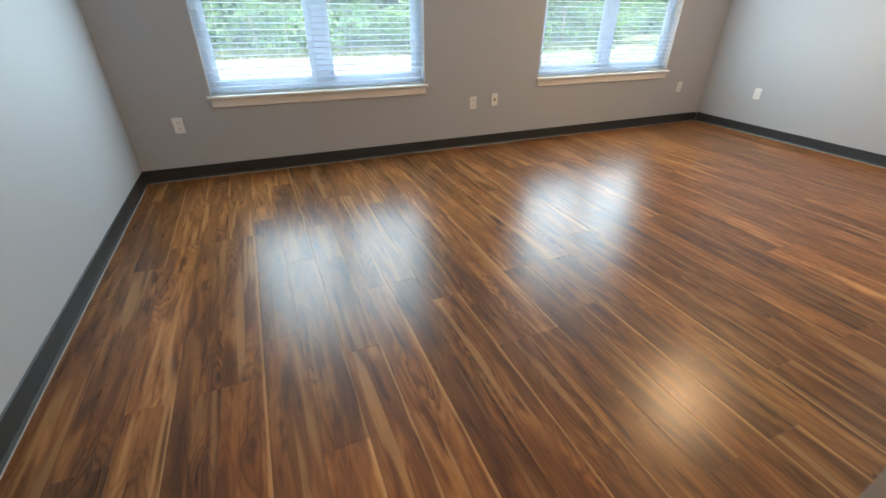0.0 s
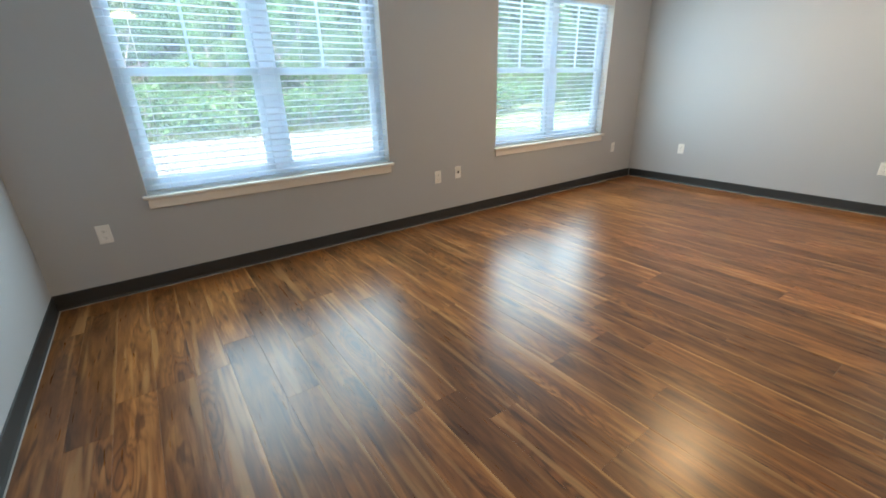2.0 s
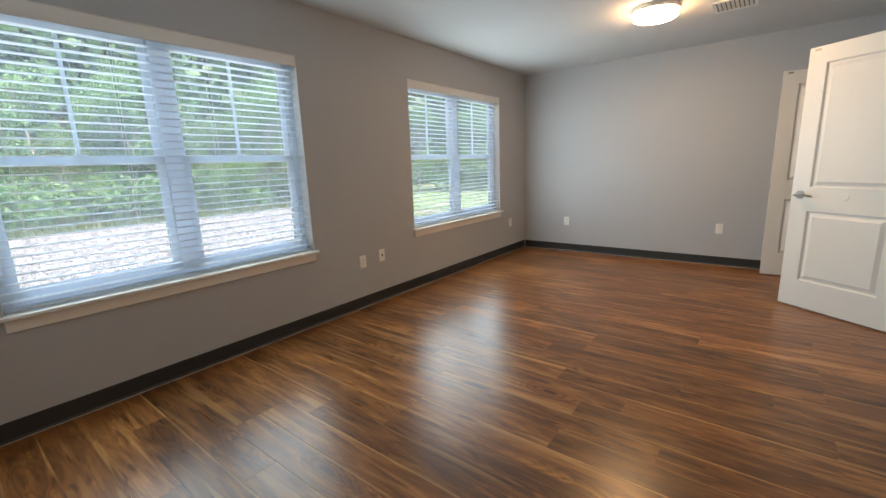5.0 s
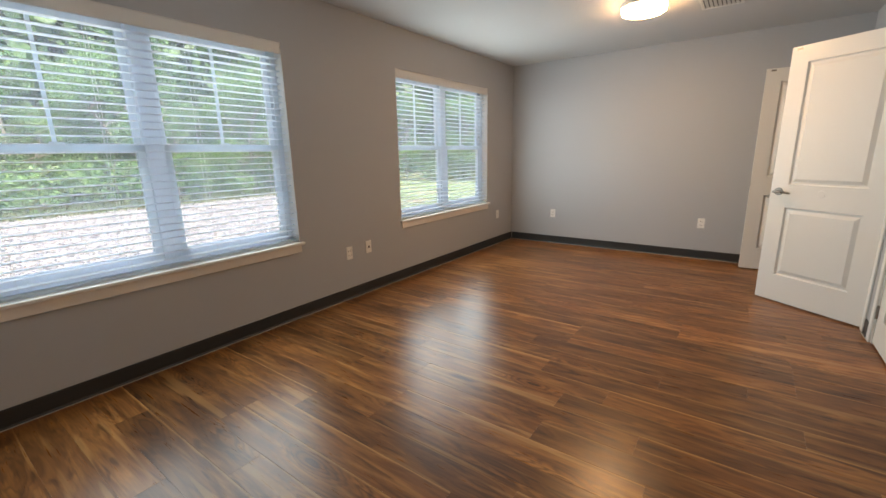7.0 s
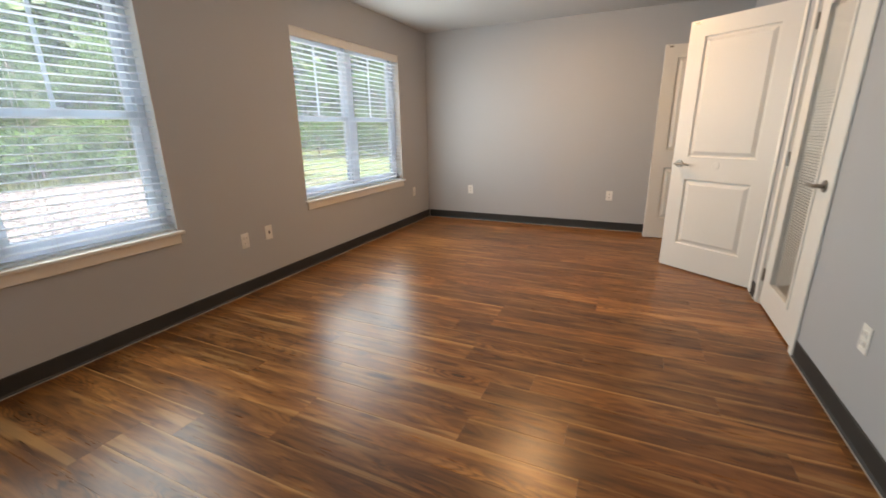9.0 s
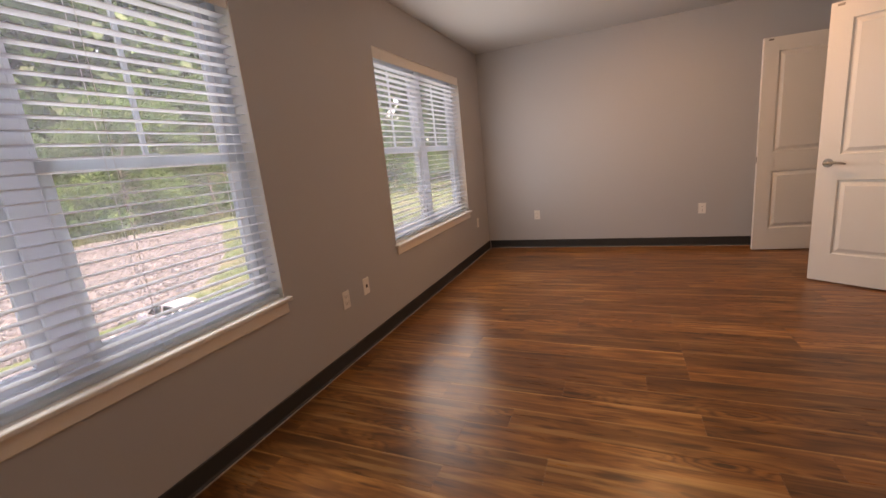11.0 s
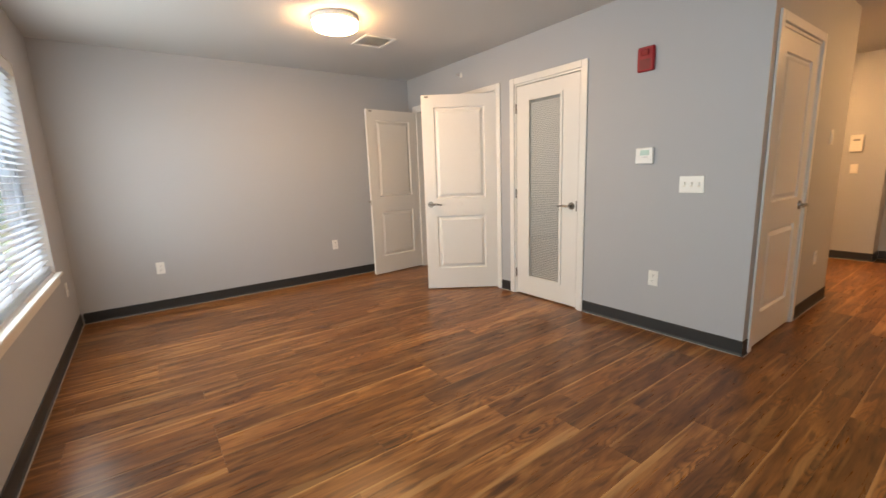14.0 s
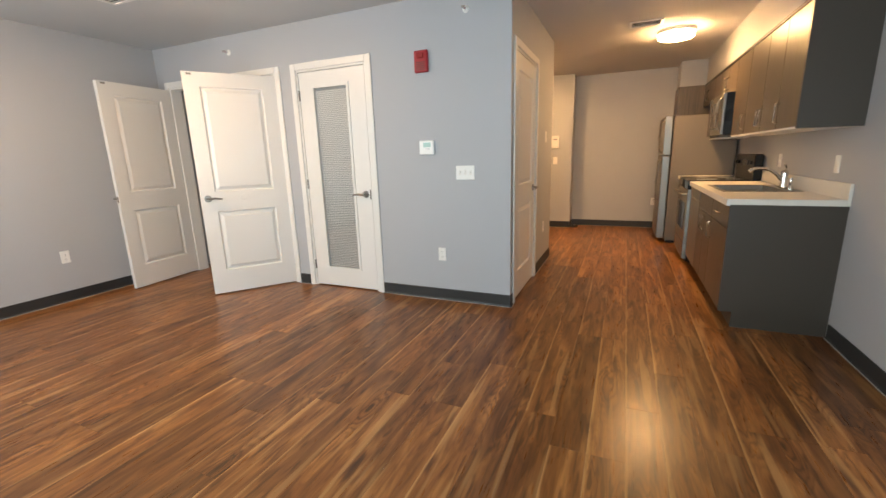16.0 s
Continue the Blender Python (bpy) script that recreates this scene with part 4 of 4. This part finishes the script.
wall_unit(YK0, -0.27, ZU0, ZU1, ("far", "far"), "taupe woodgrain wall cabinet with a charcoal end panel", end_panel=True)
wall_unit(-0.27, -1.272, ZU0, ZU1, ("near", "near"), "taupe woodgrain wall cabinet above the sink")
wall_unit(-1.272, -2.036, 1.80, ZU1, ("far", "near"), "short taupe wall cabinet above the microwave")
wall_unit(-2.036, -2.43, ZU0, ZU1, ("near",), "narrow taupe woodgrain wall cabinet beside the fridge")
wall_unit(-2.435, -3.225, 1.82, ZU1, ("far", "near"), "short taupe wall cabinet above the fridge")
sb = boxes((XW + 0.0005, XU - 0.012, -3.2345, YK0, ZU1 + 0.0005, H - 0.0005), (XW + 0.0005, 0.300, YE + 0.0005, -3.235, ZU1 + 0.0005, H - 0.0005))
solid("soffit", sb, WALL, "painted soffit above the wall cabinets", "soffit", "structure")
solid("filler_panel", boxes((XW + 0.001, 0.315, YE + 0.001, -3.235, 0.0, ZU1)), LAM, "taupe tall filler panel between fridge and wall", "panel")

# microwave
mw = thing("microwave", "stainless steel over-the-range microwave with a bowed handle", "microwave")
xm = 0.085
part("body", boxes((XW + 0.001, xm - 0.03, -2.032, -1.276, 1.375, 1.789), bevel=0.002), BLACK, mw)
d = part("door", boxes((xm - 0.029, xm, -1.86, -1.279, 1.380, 1.786), bevel=0.004), STEEL, mw)
part("door_window", boxes((xm + 0.0003, xm + 0.002, -1.80, -1.42, 1.45, 1.72)), BLACKG, d)
bm = add_tube(bmesh.new(), [(xm, -1.345, 1.42), (xm + 0.035, -1.345, 1.46), (xm + 0.045, -1.345, 1.58), (xm + 0.035, -1.345, 1.70), (xm, -1.345, 1.745)], 0.010, 10)
part("door_handle", bm, STEEL, d, smooth=True)
part("control_panel", boxes((xm - 0.029, xm, -2.030, -1.863, 1.380, 1.786), bevel=0.003), BLACKG, mw)

# ---- outside: the flat lies two storeys above the ground ----
GZ = -6.38


def flat(name, pts, z, material, label, category):
    bm = bmesh.new()
    bm.faces.new([bm.verts.new((x, y, z)) for x, y in pts])
    return solid(name, bm, material, label, category, "structure")


flat("ground", ((-900, -700), (900, -700), (900, 1200), (-900, 1200)), GZ - 0.02, GRASSM, "patchy mown grass ground with tan bare spots", "ground")
solid("wall_below", box(XW - TW, XE + TW, YE - TW, YO, GZ - 0.02, -0.152), FACADE, "grey outer wall of the storeys below", "wall", "structure")
lot = ((-80, YO + 0.4), (30, YO + 0.4), (30, 17), (18.5, 20.5), (16.3, 22.5), (16.2, 28.6), (-80, 29))
lb = bmesh.new()
lt = [lb.verts.new((x, y, GZ + 0.02)) for x, y in lot]
ll = [lb.verts.new((x, y, GZ - 0.10)) for x, y in lot]
lb.faces.new(lt)
for k in range(len(lot)):
    lb.faces.new((lt[k], ll[k], ll[(k + 1) % len(lot)], lt[(k + 1) % len(lot)]))
solid("road", lb, ASPHALT, "worn grey asphalt car park beside the building", "car park", "structure")
for k in range(7):
    solid("road_marking", box(-4.0 + k * 2.75, -3.9 + k * 2.75, 22.8, 28.2, GZ + 0.021, GZ + 0.026), LINE, "white painted bay line on the asphalt", "road marking", "structure")
gp = ((-90, 31), (-30, 30.5), (4, 30), (16.7, 29.8), (20.2, 31.6), (24.2, 34.8), (32, 43), (41, 54.5), (51.6, 67), (46, 77.5), (26, 77), (6.4, 78), (-90, 81))
gb = bmesh.new()
gtop = [gb.verts.new((x, y, GZ + 0.04)) for x, y in gp]
gbot = [gb.verts.new((x + (0.5 if x > 10 else 0), y, GZ - 0.05)) for x, y in gp]
gb.faces.new(gtop)
for k in range(len(gp)):
    gb.faces.new((gtop[k], gbot[k], gbot[(k + 1) % len(gp)], gtop[(k + 1) % len(gp)]))
solid("gravel_bed", gb, GRAVEL, "wide bed of pale crushed stone beyond the car park", "gravel", "structure")
rs = np.random.RandomState(5)


def inside(x, y):
    n, c = len(gp), False
    for i in range(n):
        (xa, ya), (xb, yb) = gp[i], gp[i - 1]
        if (ya > y) != (yb > y) and x < (xb - xa) * (y - ya) / (yb - ya) + xa:
            c = not c
    return c


# loose stones on the bed
V, F = [], []
while len(F) < 6 * 42000:
    y = 29.8 + 48 * rs.rand() ** 1.3
    x = -32 + 84 * rs.rand()
    if not inside(x, y):
        continue
    s = 0.05 + 0.09 * rs.rand() + 0.0014 * (y - YO)
    o = len(V)
    rot = Euler(rs.rand(3) * 6.28).to_matrix()
    sx = rs.uniform(0.6, 1.3, 3) * s
    for c in ((-1, -1, -1), (1, -1, -1), (1, 1, -1), (-1, 1, -1), (-0.6, -0.7, 1), (0.7, -0.6, 1), (0.6, 0.7, 1), (-0.7, 0.6, 1)):
        v = rot @ Vector((c[0] * sx[0], c[1] * sx[1], c[2] * sx[2] * 0.7))
        V.append((x + v.x, y + v.y, GZ + 0.06 + v.z))
    F += [tuple(o + i for i in f) for f in ((0, 3, 2, 1), (4, 5, 6, 7), (0, 1, 5, 4), (1, 2, 6, 5), (2, 3, 7, 6), (3, 0, 4, 7))]
me = bpy.data.meshes.new("gravel_stones")
me.from_pydata(V, [], F)
me.materials.append(STONE)
tagged(new("gravel_stones", me), "loose pale crushed stones", "gravel", kind="stuff")


def blades(name, n, x0, x1, y0, y1, h0, h1, w, material, label, category, lean=0.6):
    """Many single leaf blades rising from the ground."""
    V, F = [], []
    k = 0
    while k < n:
        x, y = rs.uniform(x0, x1), rs.uniform(y0, y1)
        if inside(x, y):
            k += 1
            continue
        a, h = rs.uniform(0, 6.28), rs.uniform(h0, h1)
        dx, dy = math.cos(a) * w, math.sin(a) * w
        lx, ly = rs.normal(0, lean * h * 0.5, 2)
        o = len(V)
        V += [(x - dx, y - dy, GZ - 0.02), (x + dx, y + dy, GZ - 0.02), (x + lx, y + ly, GZ + h)]
        F.append((o, o + 1, o + 2))
        k += 1
    me = bpy.data.meshes.new(name)
    me.from_pydata(V, [], F)
    me.materials.append(material)
    return tagged(new(name, me), label, category, kind="stuff")


blades("grass", 20000, 16.5, 60, 18, 60, 0.06, 0.20, 0.04, BLADE, "patchy green and straw-coloured grass", "grass")
blades("grass", 16000, -80, 75, 78, 98, 0.5, 1.8, 0.12, BLADE, "tall grass along the wood's edge", "grass")


def leaf_cloud(name, clumps, per, spread, size, material, seed):
    """Leaves in clumps: each a bent quad of its own."""
    r = np.random.RandomState(seed)
    V, F = [], []
    for cx, cy, cz, cr in clumps:
        d = r.normal(0, 1, (per, 3))
        d /= np.linalg.norm(d, axis=1)[:, None]
        p = np.array((cx, cy, cz)) + d * (cr * r.uniform(0.35, 1.0, per) ** 0.5)[:, None] * np.array((1, 1, spread))
        for q in p:
            s = size * r.uniform(0.6, 1.4)
            u = Vector(r.normal(0, 1, 3)).normalized()
            w = u.cross(Vector(r.normal(0, 1, 3))).normalized()
            q = Vector(q)
            o = len(V)
            V += [q - u * s, q + w * s * 0.55, q + u * s, q - w * s * 0.55]
            F.append((o, o + 1, o + 2, o + 3))
    me = bpy.data.meshes.new(name)
    me.from_pydata([tuple(v) for v in V], [], F)
    me.materials.append(material)
    return me


def tree(seed, h, material, label):
    r = random.Random(seed)
    t = thing("tree", label, "tree", group="trees at the wood's edge")
    bm = bmesh.new()
    bend = [(r.uniform(-0.2, 0.2) * k, r.uniform(-0.2, 0.2) * k, h * 0.85 * k / 4) for k in range(5)]
    add_tube(bm, bend, [0.085, 0.075, 0.06, 0.045, 0.015], 8)
    clumps = []
    for k in range(22):
        f = r.uniform(0.22, 1.0)
        a = r.uniform(0, 6.28)
        rad = (1.15 - f) * 1.9 + 0.35
        i = min(3, int(f * 0.999 * 4))
        s = Vector(bend[i]).lerp(Vector(bend[i + 1]), f * 4 - i if f < 1 else 1)
        e = s + Vector((math.cos(a) * rad, math.sin(a) * rad, r.uniform(0.0, 0.7)))
        add_tube(bm, [s, s.lerp(e, 0.5) + Vector((0, 0, 0.12)), e], [0.03, 0.02, 0.008], 5)
        clumps.append((*e, r.uniform(0.5, 0.95)))
    part("trunk", bm, BARK, t, smooth=True)
    c = new("crown", leaf_cloud("crown", clumps, 420, 0.75, 0.068, material, seed))
    c.parent = t
    return t


protos = [tree(3, 8.5, LEAF, "leafy green tree with a pale slender trunk"), tree(4, 10.0, LEAF2, "tall dark green tree with a pale trunk"), tree(7, 7.0, LEAF, "young bright green tree at the wood's edge")]
spots = []
rt = random.Random(11)
for row, (yy, n) in enumerate(((89.4, 15), (100.3, 15), (113.4, 14))):
    for k in range(n):
        spots.append((-83.5 + k * 180.0 / n + rt.uniform(-3.8, 3.8), yy + rt.uniform(-3.3, 3.3)))
for k in range(18):
    spots.append((102 + rt.uniform(-5, 33) + (k % 3) * 16, 85.6 - k * 4.6 + rt.uniform(-2.7, 2.7)))
for i, (x, y) in enumerate(spots):
    m = pose(x, y, GZ - 0.1, 0, 0, rt.uniform(0, 360)) @ Matrix.Scale(rt.uniform(2.3, 4.1), 4)
    if i < len(spots) - 3:
        copy_thing(protos[i % 3], m)
    else:
        protos[i % 3].matrix_basis = m
# undergrowth and the deep woods behind
rb = random.Random(21)
cl = [(rb.uniform(-89, 96), rb.uniform(83, 96.5), GZ + rb.uniform(1, 7), rb.uniform(2.2, 4.9)) for _ in range(220)]
cl += [(rb.uniform(93, 118), rb.uniform(6.5, 88), GZ + rb.uniform(1, 6.5), rb.uniform(2.2, 4.9)) for _ in range(50)]
tagged(new("undergrowth", leaf_cloud("undergrowth", cl, 170, 0.8, 0.41, LEAF, 31)), "dense green shrubs and saplings at the wood's edge", "undergrowth", kind="stuff")
cl = [(rb.uniform(-133, 183), rb.uniform(121, 154), GZ + rb.uniform(0, 71), rb.uniform(5.5, 11)) for _ in range(1700)]
cl += [(rb.uniform(151, 183), rb.uniform(-42, 132), GZ + rb.uniform(0, 60), rb.uniform(5.5, 11)) for _ in range(450)]
tagged(new("woods", leaf_cloud("woods", cl, 70, 0.85, 1.95, LEAF2, 32)), "deep green woods rising behind the first trees", "woods", kind="stuff")


# ---- parked car ----


def loft(sections):
    """A closed body through sections of equal point count."""
    bm = bmesh.new()
    rows = [[bm.verts.new(p) for p in sec] for sec in sections]
    n = len(rows[0])
    for a, b in zip(rows, rows[1:]):
        for k in range(n):
            bm.faces.new((a[k], a[(k + 1) % n], b[(k + 1) % n], b[k]))
    bm.faces.new(rows[0])
    bm.faces.new(list(reversed(rows[-1])))
    return bm


def hull(y, w, z0, z1, tuck=0.86):
    """A rounded cross-section of the car at y."""
    return [(-w * tuck, y, z0), (w * tuck, y, z0), (w, y, z0 + 0.14), (w, y, z0 + (z1 - z0) * 0.62), (w * 0.94, y, z1 - 0.04), (w * 0.80, y, z1), (-w * 0.80, y, z1), (-w * 0.94, y, z1 - 0.04), (-w, y, z0 + (z1 - z0) * 0.62), (-w, y, z0 + 0.14)]


def parked_car(m):
    """A hatchback; local y towards its bonnet."""
    c = thing("car", "white parked hatchback on the asphalt car park", "car", m)
    part("body", loft([hull(-2.12, 0.66, 0.42, 0.86), hull(-2.05, 0.80, 0.28, 0.98), hull(-1.5, 0.87, 0.22, 1.00), hull(-0.2, 0.88, 0.20, 0.96), hull(1.0, 0.87, 0.20, 0.93), hull(1.75, 0.83, 0.24, 0.82), hull(2.05, 0.72, 0.32, 0.68), hull(2.14, 0.60, 0.40, 0.58)]), CARPAINT, c, smooth=True)

    roof = [(-1.72, 0.60, 1.36), (-1.30, 0.63, 1.46), (-0.4, 0.64, 1.49), (0.25, 0.61, 1.44)]
    low = [(-1.98, 0.78, 0.97), (-1.30, 0.80, 0.98), (-0.4, 0.80, 0.955), (1.05, 0.78, 0.92)]
    part("roof", loft([[(-w, y, z - 0.05), (w, y, z - 0.05), (w * 0.97, y, z), (-w * 0.97, y, z)] for y, w, z in roof]), CARPAINT, c, smooth=True)
    gl = bmesh.new()
    up = [[gl.verts.new((sx * (w - 0.015), y, z - 0.03)) for y, w, z in roof] for sx in (-1, 1)]
    dn = [[gl.verts.new((sx * (w - 0.015), y, z - 0.02)) for y, w, z in low] for sx in (-1, 1)]
    for sd in (0, 1):
        for k in range(3):
            gl.faces.new((up[sd][k], up[sd][k + 1], dn[sd][k + 1], dn[sd][k]))
    for k in (0, 3):
        gl.faces.new((up[0][k], up[1][k], dn[1][k], dn[0][k]))
    part("windows", gl, BLACKG, c, "dark tinted windows")
    for sx in (-1, 1):
        for (ya, wa, za), (yb, wb, zb) in ((roof[0], low[0]), (roof[1], low[1]), (roof[2], low[2]), (roof[3], low[3])):
            part("pillar", add_tube(bmesh.new(), [(sx * wa, ya, za - 0.03), (sx * wb, yb, zb - 0.02)], 0.055 if ya < -1.2 else 0.035, 6), CARPAINT, c)
        part("tail_light", boxes((sx * 0.70 - 0.09, sx * 0.70 + 0.09, -2.13, -1.98, 0.72, 0.94), bevel=0.02), RED, c, "red tail light")
        part("headlight", boxes((sx * 0.60 - 0.14, sx * 0.60 + 0.14, 1.90, 2.09, 0.56, 0.68), bevel=0.02), CHROME, c, "clear headlight")
        part("door_mirror", boxes((sx * 0.93 - 0.09, sx * 0.93 + 0.09, 0.62, 0.74, 0.93, 1.06), bevel=0.02), CARPAINT, c)
        for y in (-1.32, 1.32):
            w = part("wheel", cyl((sx * 0.70, y, 0.315), (sx * 0.895, y, 0.315), 0.315, None, 28), TYRE, c, "black tyre")
            part("rim", cyl((sx * 0.895, y, 0.315), (sx * 0.905, y, 0.315), 0.20, 0.17, 20), STEEL, w, "steel rim")
    part("bumper", boxes((-0.74, 0.74, -2.20, -2.04, 0.30, 0.56), bevel=0.04), CARPAINT, c)
    part("number_plate", boxes((-0.16, 0.16, -2.206, -2.200, 0.42, 0.52)), PLATE, c)
    return c


parked_car(pose(14.4, 25.6, GZ + 0.02))

# ---- floor planks ----
PW, PL, PT = 0.152, 1.22, 0.004
meshes = {}


def plank(x, y0, y1, w):
    key = (round(w, 3), round(y1 - y0, 3))
    if key not in meshes:
        g, c, L = 0.0001, 0.0005, (y1 - y0) / 2
        me = bpy.data.meshes.new("plank")
        a, b = w / 2 - g, L - g
        vs = [(-a, -b, -0.0039), (a, -b, -0.0039), (a, b, -0.0039), (-a, b, -0.0039), (-a, -b, -0.0006), (a, -b, -0.0006), (a, b, -0.0006), (-a, b, -0.0006),
              (-a + c, -b + c, 0), (a - c, -b + c, 0), (a - c, b - c, 0), (-a + c, b - c, 0)]
        me.from_pydata(vs, [], [(0, 1, 5, 4), (1, 2, 6, 5), (2, 3, 7, 6), (3, 0, 4, 7), (4, 5, 9, 8), (5, 6, 10, 9), (6, 7, 11, 10), (7, 4, 8, 11), (8, 9, 10, 11)])
        me.materials.append(WOOD)
        meshes[key] = me
    o = new("plank", meshes[key])
    o.parent = FLOOR
    o.location = (x, (y0 + y1) / 2, 0)


rp = random.Random(17)
x = XW
i = 0
while x < XE - 0.001:
    w = min(PW, XE - x)
    lo = YE if x + w < XK + 0.02 else (YL if x < XH else YS - 0.78)
    y = lo - rp.choice((0.2, 0.41, 0.61, 0.81, 1.02))
    while y < YN - 0.001:
        a, b = max(y, lo), min(y + PL, YN)
        if b - a > 0.02:
            plank(x + w / 2, a, b, w)
        y += PL
    x += PW
    i += 1
